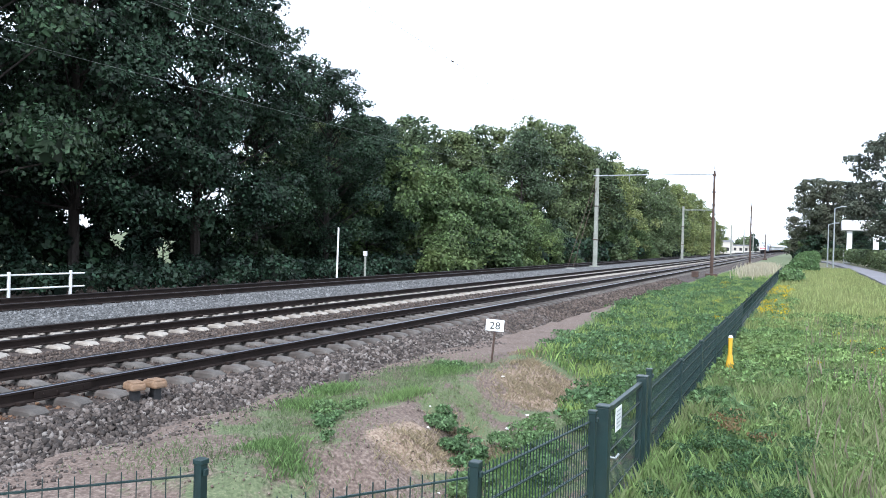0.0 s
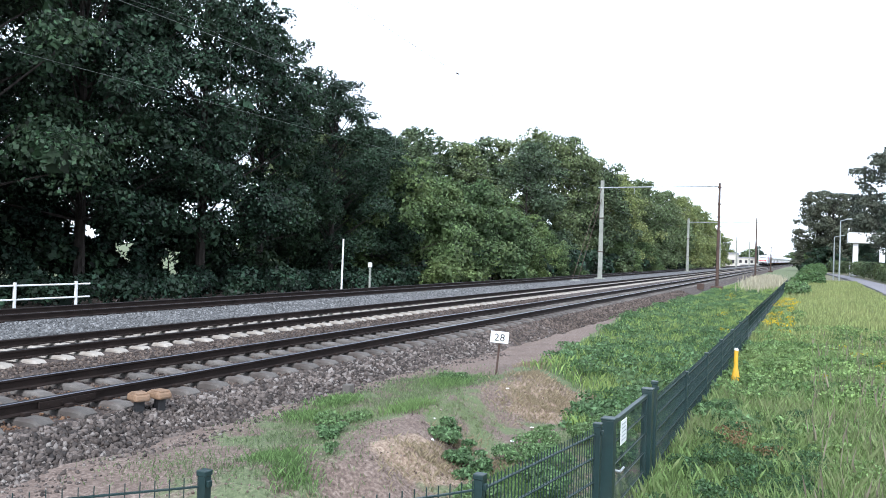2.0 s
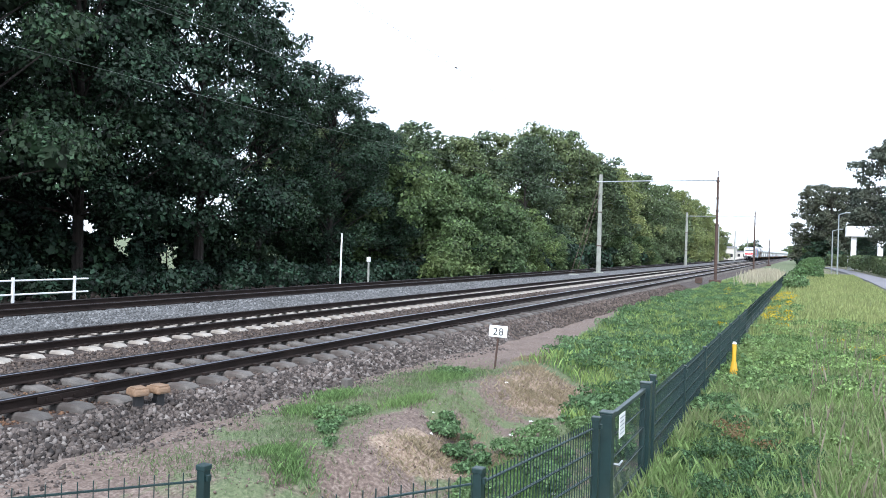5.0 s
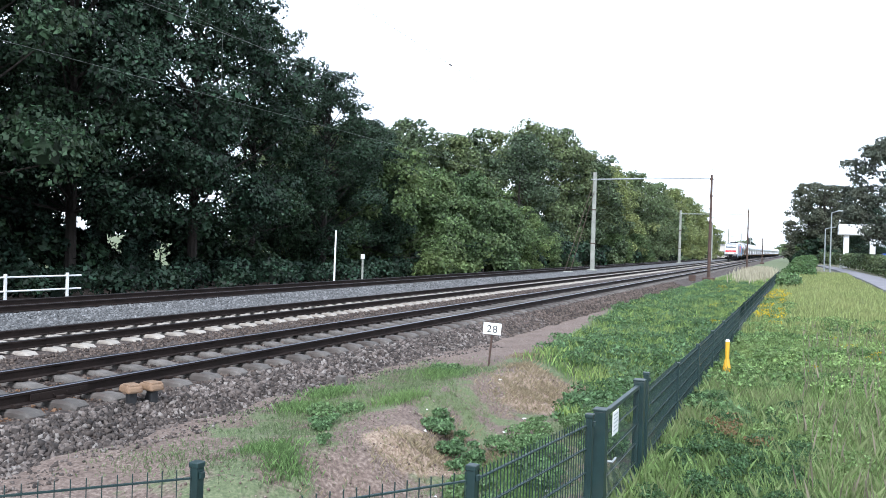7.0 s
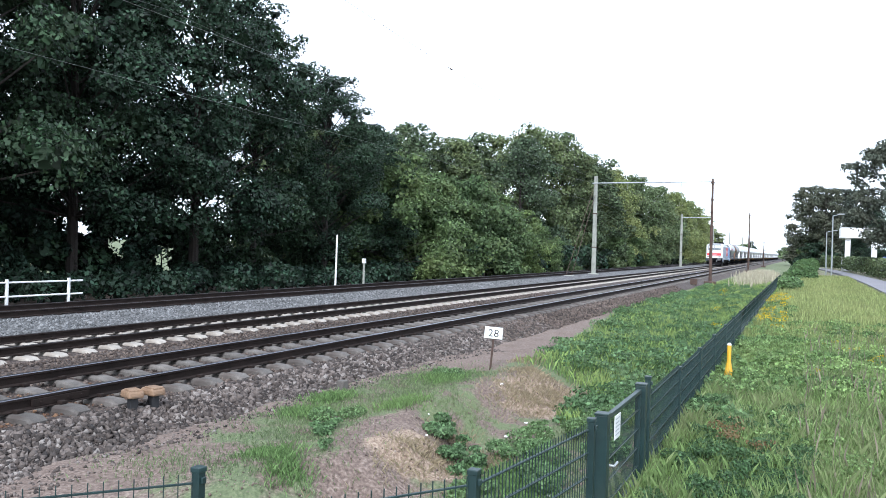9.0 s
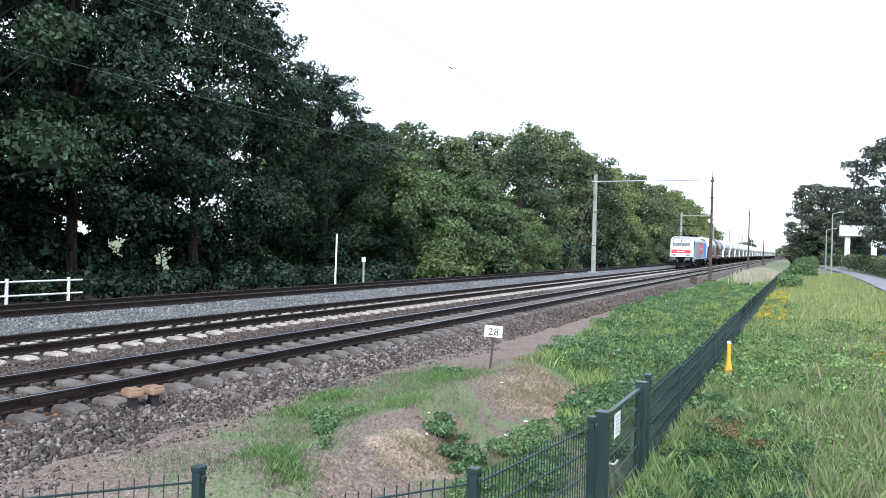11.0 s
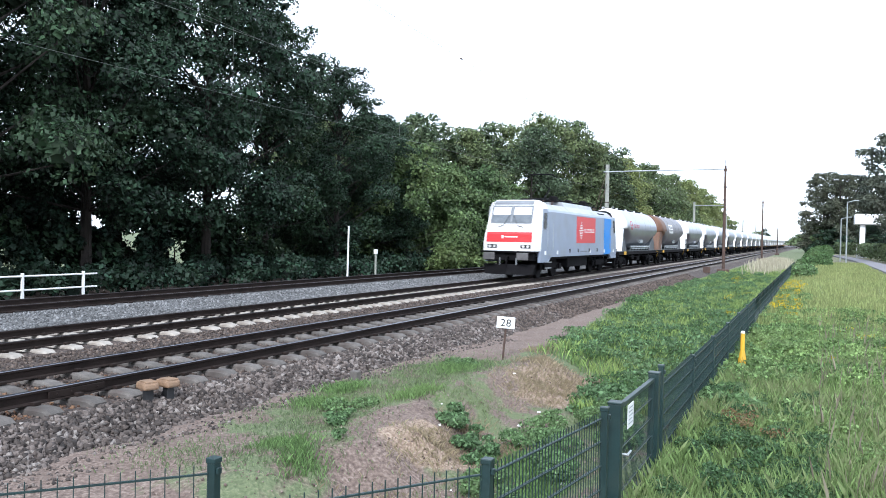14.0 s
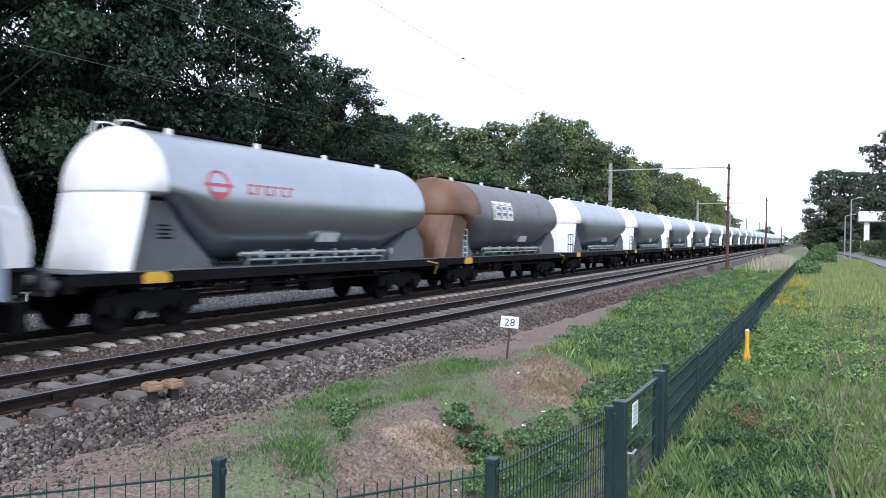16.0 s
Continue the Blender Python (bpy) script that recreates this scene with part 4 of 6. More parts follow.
def cab_levels():
    # height, how far the nose lies back, half width of the front face
    return [(1.28, 0.03, 1.34), (1.62, 0.0, 1.33), (2.12, 0.06, 1.29), (2.35, 0.16, 1.26), (3.42, 0.56, 1.14), (3.70, 0.70, 1.08), (3.86, 1.0, 0.96)]


def cab(parent, end):
    """A raked, chamfered driving cab; end is 0 for the front, 1 for the rear."""
    def Y(d):
        return d if end == 0 else BODY - d
    bm = bmesh.new()
    L = cab_levels()
    rows = []
    for z, d, w in L:
        side = 1.47 if z < 3.35 else (1.44 if z < 3.6 else (1.32 if z < 3.8 else 1.0))
        # the chamfer runs further back the higher it goes
        back = 0.62 + 0.16 * (z - 1.28)
        rows.append([bm.verts.new(p) for p in ((-side, Y(1.7), z), (-side, Y(back), z), (-w, Y(d), z), (w, Y(d), z), (side, Y(back), z), (side, Y(1.7), z))])
    for r0, r1 in zip(rows, rows[1:]):
        for i in range(5):
            f = bm.faces.new((r0[i], r0[i + 1], r1[i + 1], r1[i]))
            f.material_index = 1 if i in (0, 4) and r1[0].co.z < 3.5 else 0
    bm.faces.new(rows[-1])
    bm.faces.new(rows[0][::-1])
    bmesh.ops.recalc_face_normals(bm, faces=bm.faces)
    shell = part("cab_shell", bm, None, parent, "white painted cab nose", mats=[M_LOCO_WHITE, M_LOCO_GREY])

    def on_face(z, x, off):
        for (z0, d0, w0), (z1, d1, w1) in zip(L, L[1:]):
            if z0 <= z <= z1:
                k = (z - z0) / (z1 - z0)
                return (x, Y(d0 + (d1 - d0) * k - off), z)

    def plate(name, x0, x1, z0, z1, mat, off=0.012, label=""):
        bm = bmesh.new()
        zs = [z0] + [z for z, _, _ in L if z0 < z < z1] + [z1]
        loft(bm, [[on_face(z, x0, off), on_face(z, x1, off), on_face(z, x1, -0.03), on_face(z, x0, -0.03)] for z in zs])
        return part(name, bm, mat, shell, label)

    plate("windscreen_surround", -1.10, 1.10, 2.64, 3.56, M_LOCO_ROOF, 0.008)
    plate("windscreen", -1.05, -0.05, 2.70, 3.51, M_SCREEN, 0.016)
    plate("windscreen", 0.05, 1.05, 2.70, 3.51, M_SCREEN, 0.016)
    for x0, x1 in ((-1.0, -0.09), (0.09, 1.0)):
        plate("sun_blind", x0, x1, 3.08, 3.48, M_WHITE, 0.020, "pale sun blind behind the windscreen")
    plate("front_band", -1.2, 1.2, 1.72, 2.22, M_LOCO_RED, 0.014, "red band with small white lettering")
    plate("lettering", -0.22, 0.45, 1.95, 2.01, M_WHITE, 0.018)
    plate("emblem", -0.40, -0.28, 1.90, 2.06, M_WHITE, 0.018)
    plate("destination_box", -1.05, 1.05, 3.60, 3.80, M_LOCO_ROOF, 0.012)
    for x in (-0.88, 0.88):
        h = plate("headlight", x - 0.26, x + 0.26, 1.42, 1.60, M_BLACK, 0.012)
        for q in (-0.12, 0.12):
            bm = bmesh.new()
            p = on_face(1.51, x + q, 0.02)
            tube(bm, p, (p[0], p[1] + (0.05 if end == 0 else -0.05), p[2]), 0.075, seg=12)
            part("lamp", bm, M_LAMP, shell)
    for x in (-0.45, 0.45):
        bm = bmesh.new()
        tube(bm, on_face(2.46, x * 1.5, 0.05), on_face(2.56, x * 0.8, 0.05), 0.015, seg=5)
        tube(bm, on_face(2.56, x * 0.8, 0.05), on_face(3.1, x * 0.2, 0.05), 0.012, seg=5)
        part("wiper", bm, M_BLACK, shell)
    # step beam, snow plough and couplings
    sg = 1 if end == 0 else -1
    bm = bmesh.new()
    box(bm, -1.42, 1.42, *sorted((Y(-0.12), Y(0.5))), 1.20, 1.28, 0.02)
    box(bm, -1.25, 1.25, *sorted((Y(0.05), Y(0.6))), 0.80, 1.20, 0.03)
    part("buffer_beam", bm, M_LOCO_DARK, parent)
    bm = bmesh.new()
    loft(bm, [[(-1.25, Y(0.0), 0.12), (0, Y(-0.35), 0.12), (1.25, Y(0.0), 0.12), (1.25, Y(0.3), 0.12), (-1.25, Y(0.3), 0.12)],
              [(-1.35, Y(0.1), 0.62), (0, Y(-0.2), 0.62), (1.35, Y(0.1), 0.62), (1.35, Y(0.3), 0.62), (-1.35, Y(0.3), 0.62)]])
    part("snow_plough", bm, M_LOCO_DARK, parent)
    buffers(parent, Y(0.0), -sg, 1.02)
    bm = bmesh.new()
    tube(bm, (0, Y(0.1), 1.0), (0, Y(-0.3), 0.95), 0.06)
    tube(bm, (0, Y(-0.3), 0.95), (0.02, Y(-0.32), 0.6), 0.04)
    part("coupling", bm, M_LOCO_DARK, parent)
    for x in (-0.45, 0.42):
        bm = bmesh.new()
        tube(bm, (x, Y(0.0), 0.95), (x + 0.05, Y(-0.15), 0.6), 0.025, seg=6)
        part("brake_hose", bm, M_GALV, parent)


def side_plate(parent, name, y0, y1, z0, z1, mat, label="", x=1.47, off=0.012, sides=(-1, 1)):
    for s in sides:
        bm = bmesh.new()
        box(bm, *sorted((s * (x - 0.02), s * (x + off))), y0, y1, z0, z1)
        part(name, bm, mat, parent, label)


def locomotive():
    lo = thing("locomotive", "grey and white electric freight locomotive with red and blue panels", "locomotive")
    cab(lo, 0)
    cab(lo, 1)
    bm = bmesh.new()
    prof = [(-1.47, 0.98), (-1.47, 3.30), (-1.40, 3.42), (-1.05, 3.72), (1.05, 3.72), (1.40, 3.42), (1.47, 3.30), (1.47, 0.98)]
    prism(bm, prof, "y", 1.7, BODY - 1.7)
    for f in bm.faces:
        if f.calc_center_median().z > 3.45:
            f.material_index = 1
    part("body_side", bm, None, lo, "light grey painted body", mats=[M_LOCO_GREY, M_LOCO_TOP])
    # skirts below the cabs, with the corner steps
    for y0, y1 in ((0.55, 2.3), (BODY - 2.3, BODY - 0.55)):
        for s in (-1, 1):
            bm = bmesh.new()
            prism(bm, [(y0, 0.72), (y0, 1.30), (y1 + 0.3, 1.30), (y1 + 0.3, 0.98), (y1, 0.95), (y1 - 0.4, 0.72)] if y0 < 3 else [(y0 - 0.3, 0.98), (y0 - 0.3, 1.30), (y1, 1.30), (y1, 0.72), (y0 + 0.4, 0.72), (y0, 0.95)], "x", s * 1.40 - 0.06, s * 1.40 + 0.06)
            part("skirt", bm, M_LOCO_GREY, lo)
    # cab side windows and doors
    for y0, d in ((1.0, 1), (BODY - 1.0, -1)):
        for s in (-1, 1):
            bm = bmesh.new()
            prism(bm, [(y0, 2.50), (y0 + d * 0.12, 3.22), (y0 + d * 0.52, 3.22), (y0 + d * 0.52, 2.50), (y0 + d * 0.40, 2.38), (y0 + d * 0.1, 2.38)], "x", s * 1.455 - 0.02, s * 1.455 + 0.028)
            part("side_window", bm, M_GLASS, lo)
            a, b = sorted((y0 + d * 0.66, y0 + d * 1.45))
            bm = bmesh.new()
            box(bm, s * 1.47 - 0.02, s * 1.47 + 0.02, a, b, 1.25, 3.30, 0.008)
            dr = part("cab_door", bm, M_LOCO_GREY, lo)
            for yy in (a - 0.06, b + 0.06):
                bm = bmesh.new()
                tube(bm, (s * 1.51, yy, 1.35), (s * 1.51, yy, 2.7), 0.014, seg=6)
                part("handrail", bm, M_GALV, dr)
            for z in (1.10, 0.72, 0.42):
                bm = bmesh.new()
                box(bm, s * 1.42 - 0.10, s * 1.42 + 0.08, a + 0.1, b - 0.1, z - 0.02, z + 0.02)
                part("step", bm, M_GALV, dr)
    # panels on both sides
    side_plate(lo, "red_panel", 7.0, 11.15, 1.70, 3.22, M_LOCO_RED, "red panel with a striped white emblem and white lettering")
    side_plate(lo, "blue_panel", BODY - 3.95, BODY - 2.25, 0.99, 3.28, M_LOCO_BLUE, "bright blue vertical panel", off=0.026)
    for k in range(11):
        w = 0.44 * (1 - abs(k - 5) / 5.8)
        z = 1.96 + 0.095 * k
        side_plate(lo, "emblem_stripe", 7.95 - w, 7.95 + w, z - 0.022, z + 0.022, M_WHITE, off=0.018)
    for k in range(9):
        y = 8.65 + 0.255 * k
        side_plate(lo, "letter_bar", y, y + 0.17, 2.32, 2.37, M_WHITE, off=0.018)
        side_plate(lo, "letter_bar", y, y + 0.17, 2.49, 2.54, M_WHITE, off=0.018)
        side_plate(lo, "letter_bar", y, y + 0.04, 2.36, 2.50, M_WHITE, off=0.018)
    for y in (5.6, 7.3, 9.7, 11.6):
        side_plate(lo, "hatch", y, y + 0.22, 1.18, 1.38, M_BLACK)
    for y in (3.3, 9.95, 13.4, 1.25, BODY - 1.45):
        side_plate(lo, "label_plate", y, y + 0.16, 1.10, 1.30, M_WHITE, off=0.03)
    side_plate(lo, "lettering", 7.9, 9.4, 1.19, 1.25, M_LOCO_ROOF)
    # roof: hoods, insulators, pantographs
    bm = bmesh.new()
    prism(bm, [(-1.0, 3.70), (-0.85, 3.98), (0.85, 3.98), (1.0, 3.70)], "y", 5.9, 12.2)
    part("roof_hood", bm, M_LOCO_TOP, lo)
    for k in range(5):
        bm = bmesh.new()
        box(bm, 0.9, 1.33, 12.5 + 0.30 * k, 12.7 + 0.30 * k, 3.52, 3.58)
        part("roof_grille", bm, M_LOCO_DARK, lo)
    for y in (3.6, 5.2, 12.6, 14.2):
        for x in (-0.55, 0.55):
            bm = bmesh.new()
            for z in range(4):
                tube(bm, (x, y, 3.72 + 0.07 * z), (x, y, 3.76 + 0.07 * z), 0.08, 0.05, 8)
            part("insulator", bm, M_RUST_STEEL, lo)
    for y, d, up in ((3.4, 1, True), (BODY - 2.4, -1, False)):
        bm = bmesh.new()
        for x in (-0.5, 0.5):
            tube(bm, (x, y, 4.03), (x, y + d * 2.2, 4.03), 0.035, seg=6)
        for q in (0, 1.1, 2.2):
            tube(bm, (-0.6, y + d * q, 4.03), (0.6, y + d * q, 4.03), 0.035, seg=6)
        base = part("pantograph", bm, M_LOCO_DARK, lo, "raised dark pantograph touching the wire" if up else "folded dark pantograph")
        knee = (0, y + d * 3.0, 4.70) if up else (0, y + d * 0.1, 4.20)
        head_y, head_z = (y + d * 1.5, 5.45) if up else (y + d * 1.9, 4.24)
        bm = bmesh.new()
        tube(bm, (0, y + d * 1.9, 4.05), knee, 0.045, seg=6)
        part("lower_arm", bm, M_LOCO_DARK, base)
        for s in (-1, 1):
            bm = bmesh.new()
            tube(bm, knee, (s * 0.35, head_y, head_z), 0.025, seg=6)
            part("upper_arm", bm, M_LOCO_DARK, base)
            bm = bmesh.new()
            tube(bm, (s * 0.9, head_y, head_z - 0.18), (s * 0.55, head_y, head_z), 0.025, seg=6)
            part("horn", bm, M_LOCO_DARK, base)
        for q in (-0.15, 0.15):
            bm = bmesh.new()
            tube(bm, (-0.6, head_y + q, head_z), (0.6, head_y + q, head_z), 0.03, seg=6)
            part("contact_strip", bm, M_LOCO_DARK, base)
    for x in (-0.35, 0.0, 0.35):
        bm = bmesh.new()
        tube(bm, (x, 3.0, 4.0), (x, 13.8, 4.06), 0.02, seg=5)
        part("roof_cable", bm, M_LOCO_DARK, lo)
    # undergear
    bm = bmesh.new()
    box(bm, -1.2, 1.2, 6.2, 10.4, 0.35, 0.98, 0.05)
    box(bm, -1.32, 1.32, 2.2, BODY - 2.2, 0.85, 0.99)
    part("equipment_box", bm, M_LOCO_DARK, lo)
    for k in range(3):
        side_plate(lo, "battery_box", 6.4 + 1.35 * k, 7.5 + 1.35 * k, 0.42, 0.84, M_LOCO_ROOF, x=1.18)
    bogie(lo, 3.5, 2.6, 0.6, 1.06)
    bogie(lo, BODY - 3.5, 2.6, 0.6, 1.06)
    # dark roof gear: fuses, switch boxes and busbars between the pantographs
    for k, (x, y, a, b) in enumerate(((0.5, 5.6, 0.5, 0.28), (-0.4, 6.8, 0.9, 0.22), (0.45, 8.6, 0.6, 0.2), (-0.3, 10.2, 0.9, 0.25), (0.5, 11.6, 0.5, 0.3), (0.2, 13.0, 0.7, 0.22))):
        bm = bmesh.new()
        box(bm, x - 0.2, x + 0.2, y - a / 2, y + a / 2, 3.95, 3.98 + b, 0.03)
        tube(bm, (x, y - a, 3.98 + b), (x, y + a, 4.02 + b), 0.03, seg=6)
        part("roof_gear", bm, M_LOCO_DARK, lo)
    # the body rides high on its springs
    for ob in lo.children:
        if not ob.name.startswith("bogie"):
            ob.location.z += 0.13
    return lo


PITCH = 15.5


def silo_wagon(label, m_tank, m_end, y0, y1, length=PITCH, deep_cowl=0.0, brown=False, marks=None, rail=True):
    """A four-axle powder silo wagon: a domed tank with a hopper belly, a skirt below the front dome and a low frame."""
    w = thing("silo_wagon", label, "freight wagon", "silo wagons")
    R, zc, head = 1.44, 2.93, 0.95
    yc = y0 + head

    def ring(y, k, deep):
        pts = []
        for i in range(36):
            a = 2 * math.pi * i / 36
            s, c = math.sin(a), math.cos(a)
            pts.append((s * R * k, y, zc + (c * R if c > 0 else c * deep) * k))
        return pts

    secs = [(d * head, math.sqrt(1 - (1 - d) ** 2)) for d in (0.004, 0.03, 0.09, 0.2, 0.36, 0.58, 0.8, 1.0)]
    rows = [(y0 + d, k, 0.14) for d, k in secs]
    rows += [(yc + 0.25, 1.0, 0.16), (yc + 0.95, 1.0, 0.85), (yc + 1.75, 1.0, 1.42), (yc + 2.4, 1.0, 1.50), ((y0 + y1) / 2, 1.0, 1.46), (y1 - 3.2, 1.0, 1.50), (y1 - 2.6, 1.0, 1.42), (y1 - 1.6, 1.0, 1.0)]
    rows += [(y1 - d, k, 0.9) for d, k in secs[::-1]]
    bm = bmesh.new()
    loft(bm, [ring(*r) for r in rows])
    # front dome takes the end paint; on silver tanks it paints the sun's highlight
    for f in bm.faces:
        c = f.calc_center_median()
        if c.y < yc + 0.1 or (brown and c.y < yc + 1.5 + 0.3 * math.sin(c.z * 2)):
            f.material_index = 1
    tank = part("tank", bm, None, w, smooth=True, mats=[m_tank, m_end])
    for y in (yc + 0.05, yc + 3.4, (y0 + y1) / 2 + 1.0, y1 - 3.6, y1 - head):
        bm = bmesh.new()
        arc = [(1.431 * math.sin(a), 1.431 * math.cos(a)) for a in np.linspace(-1.55, 1.55, 28)]
        for (xa, za), (xb, zb) in zip(arc, arc[1:]):
            tube(bm, (xa, y, zc + za), (xb, y, zc + zb), 0.014, seg=4)
        part("weld_seam", bm, m_tank, tank)
    # the skirt: a bent plate that carries the dome down to the frame
    xs = [-1.22, -1.1, -0.8, -0.4, 0.0, 0.4, 0.8, 1.1, 1.22]
    top = [yc - head * math.sqrt(1 - (x / 1.44) ** 2) for x in xs]
    foot = [y0 - 0.12 + 0.10 * abs(x) ** 3 - deep_cowl * 0.25 for x in xs]
    back = max(0.12, deep_cowl)
    bm = bmesh.new()
    loft(bm, [[(x, f, 1.24) for x, f in zip(xs, foot)] + [(1.22, foot[-1] + back, 1.24), (-1.22, foot[0] + back, 1.24)],
              [(x, f * 0.4 + t * 0.6, 2.2) for x, f, t in zip(xs, foot, top)] + [(1.24, top[-1] * 0.6 + foot[-1] * 0.4 + back, 2.2), (-1.24, top[0] * 0.6 + foot[0] * 0.4 + back, 2.2)],
              [(x * 1.02, t, 2.88) for x, t in zip(xs, top)] + [(1.25, top[-1] + back, 2.88), (-1.25, top[0] + back, 2.88)]])
    part("end_skirt", bm, m_end, w, "rust-brown painted end skirt" if brown else "white painted end skirt")
    for s in (-1, 1):
        bm = bmesh.new()
        tube(bm, (s * 0.35, y0 + 0.16, 2.66), (s * 0.35, y0 + 0.02, 2.2), 0.02, seg=6)
        part("grab_handle", bm, M_LOCO_DARK, w)
    # saddles under both ends of the tank
    bm = bmesh.new()
    a = foot[-1] + back * 0.8
    prism(bm, [(a, 1.24), (a + 0.4, 2.74), (yc + 0.35, 2.74), (yc + 0.9, 2.1), (yc + 1.75, 1.42), (yc + 1.75, 1.24)], "x", -1.0, 1.0)
    sd = part("saddle", bm, M_SADDLE, w, "grey saddle plate")
    for s in (-1, 1):
        for k in range(4):
            bm = bmesh.new()
            box(bm, *sorted((s * 1.0, s * 1.006)), yc + 0.12, yc + 0.55 - 0.08 * (k % 2), 1.92 + 0.09 * k, 1.96 + 0.09 * k)
            part("line_of_print", bm, M_LOCO_DARK, sd)
    bm = bmesh.new()
    prism(bm, [(y1 - 0.25, 1.24), (y1 - 0.35, 1.9), (y1 - 0.9, 2.35), (y1 - 1.5, 2.2), (y1 - 2.7, 1.5), (y1 - 2.7, 1.24)], "x", -1.12, 1.12)
    part("saddle", bm, M_SADDLE, w, "grey saddle plate")
    # walkway and hatches on top
    bm = bmesh.new()
    box(bm, -0.26, 0.26, y0 + 1.2, y1 - 1.0, zc + R + 0.015, zc + R + 0.04)
    for s in (-0.3, 0.3):
        tube(bm, (s, y0 + 1.2, zc + R + 0.05), (s, y1 - 1.0, zc + R + 0.05), 0.015, seg=6)
    part("walkway", bm, M_LOCO_DARK, w, "dark roof walkway grating")
    bm = bmesh.new()
    pts = [(0.34, y0 + 0.45, zc + R - 0.2), (0.36, y0 + 0.6, zc + R + 0.06), (0.36, y0 + 0.95, zc + R + 0.1), (0.36, y0 + 1.25, zc + R + 0.04)]
    for p, q in zip(pts, pts[1:]):
        tube(bm, p, q, 0.02, seg=6)
        tube(bm, (-p[0], *p[1:]), (-q[0], *q[1:]), 0.02, seg=6)
    part("ladder_hoop", bm, m_end, w)
    for k in range(4):
        y = y0 + 2.0 + 3.1 * k
        bm = bmesh.new()
        tube(bm, (0.36, y, zc + R - 0.12), (0.36, y, zc + R + 0.06), 0.09, 0.07, 10)
        part("hatch", bm, M_TANK_WHITE, w)
    # frame
    bm = bmesh.new()
    for s in (-1, 1):
        box(bm, s * 1.30 - 0.05, s * 1.30 + 0.05, 0.35, length - 0.35, 1.0, 1.24, 0.01)
        box(bm, s * 0.45 - 0.06, s * 0.45 + 0.06, 0.35, length - 0.35, 0.85, 1.2)
    for y in (0.42, 3.6, 7.5, 11.4, length - 0.42):
        box(bm, -1.3, 1.3, y - 0.09, y + 0.09, 0.88, 1.2)
    part("underframe", bm, M_LOCO_DARK, w)
    bm = bmesh.new()
    box(bm, -1.36, 1.36, 0.35, length - 0.35, 1.242, 1.262)
    part("deck", bm, M_SADDLE, w, "thin grey deck plate")
    buffers(w, 0.42, -1, 1.03)
    buffers(w, length - 0.42, 1, 1.03)
    bogie(w, 2.55, 1.8, 0.46, 1.0)
    bogie(w, length - 2.55, 1.8, 0.46, 1.0)
    # discharge pipes along the belly
    for s in (-1, 1):
        bm = bmesh.new()
        tube(bm, (s * 1.12, yc + 2.6, 1.56), (s * 1.12, y1 - 3.0, 1.56), 0.055, seg=8)
        tube(bm, (s * 1.18, yc + 2.9, 1.42), (s * 1.18, y1 - 3.3, 1.42), 0.025, seg=6)
        for k in range(7):
            tube(bm, (s * 1.12, yc + 3.0 + 1.1 * k, 1.56), (s * 0.98, yc + 3.0 + 1.1 * k, 1.24), 0.045, seg=8)
            box(bm, s * 1.12 - 0.07, s * 1.12 + 0.07, yc + 3.3 + 1.1 * k, yc + 3.42 + 1.1 * k, 1.46, 1.66, 0.01)
        part("discharge_pipe", bm, M_GALV, w)
        bm = bmesh.new()
        box(bm, s * 1.05 - 0.1, s * 1.05 + 0.1, 5.6, 6.4, 0.62, 0.95, 0.02)
        box(bm, s * 0.8 - 0.2, s * 0.8 + 0.2, 8.2, 9.4, 0.5, 0.9, 0.05)
        tube(bm, (s * 1.2, 4.2, 0.82), (s * 1.2, length - 4.2, 0.82), 0.025, seg=6)
        for k in range(5):
            box(bm, s * 1.22 - 0.03, s * 1.22 + 0.03, 4.8 + 1.4 * k, 4.86 + 1.4 * k, 0.80, 1.02)
        part("brake_gear", bm, M_LOCO_DARK, w)
        bm = bmesh.new()
        prism(bm, [(2.0, 1.0), (2.0, 1.16), (2.12, 1.24), (2.58, 1.24), (2.7, 1.16), (2.7, 1.0)], "x", s * 1.37 - 0.014, s * 1.37 + 0.014)
        part("brake_plate", bm, M_YELLOW, w, "yellow painted plate on the frame")
        bm = bmesh.new()
        prism(bm, [(8.3, 1.86), (8.45, 2.12), (9.35, 2.12), (9.2, 1.86)], "x", s * 1.16 - 0.02, s * 1.16 + 0.10)
        part("data_board", bm, M_GALV, w, "slanting pale data board")
        # ladder and end railing
        if brown:
            ly = yc + 0.7
            bm = bmesh.new()
            for q in (0, 0.38):
                tube(bm, (s * 1.10, ly + q, 1.26), (s * 1.10, ly + q, 2.7), 0.018, seg=5)
            for k in range(6):
                tube(bm, (s * 1.10, ly, 1.42 + 0.23 * k), (s * 1.10, ly + 0.38, 1.42 + 0.23 * k), 0.022, seg=5)
            part("ladder", bm, M_WHITE, w)
        if rail:
            bm = bmesh.new()
            for q in (0.35, 0.8, 1.25):
                tube(bm, (s * 1.34, q, 1.1), (s * 1.34, q, 2.25), 0.022, seg=5)
            for z in (1.7, 2.25):
                tube(bm, (s * 1.34, 0.35, z), (s * 1.34, 1.25, z), 0.022, seg=5)
            part("end_rail", bm, M_LOCO_DARK, w)
        bm = bmesh.new()
        tube(bm, (s * 1.34, length - 1.2, 1.18), (s * 1.34, length - 0.4, 1.08), 0.03, seg=6)
        tube(bm, (s * 1.34, length - 0.4, 1.08), (s * 1.20, length - 0.3, 0.7), 0.03, seg=6)
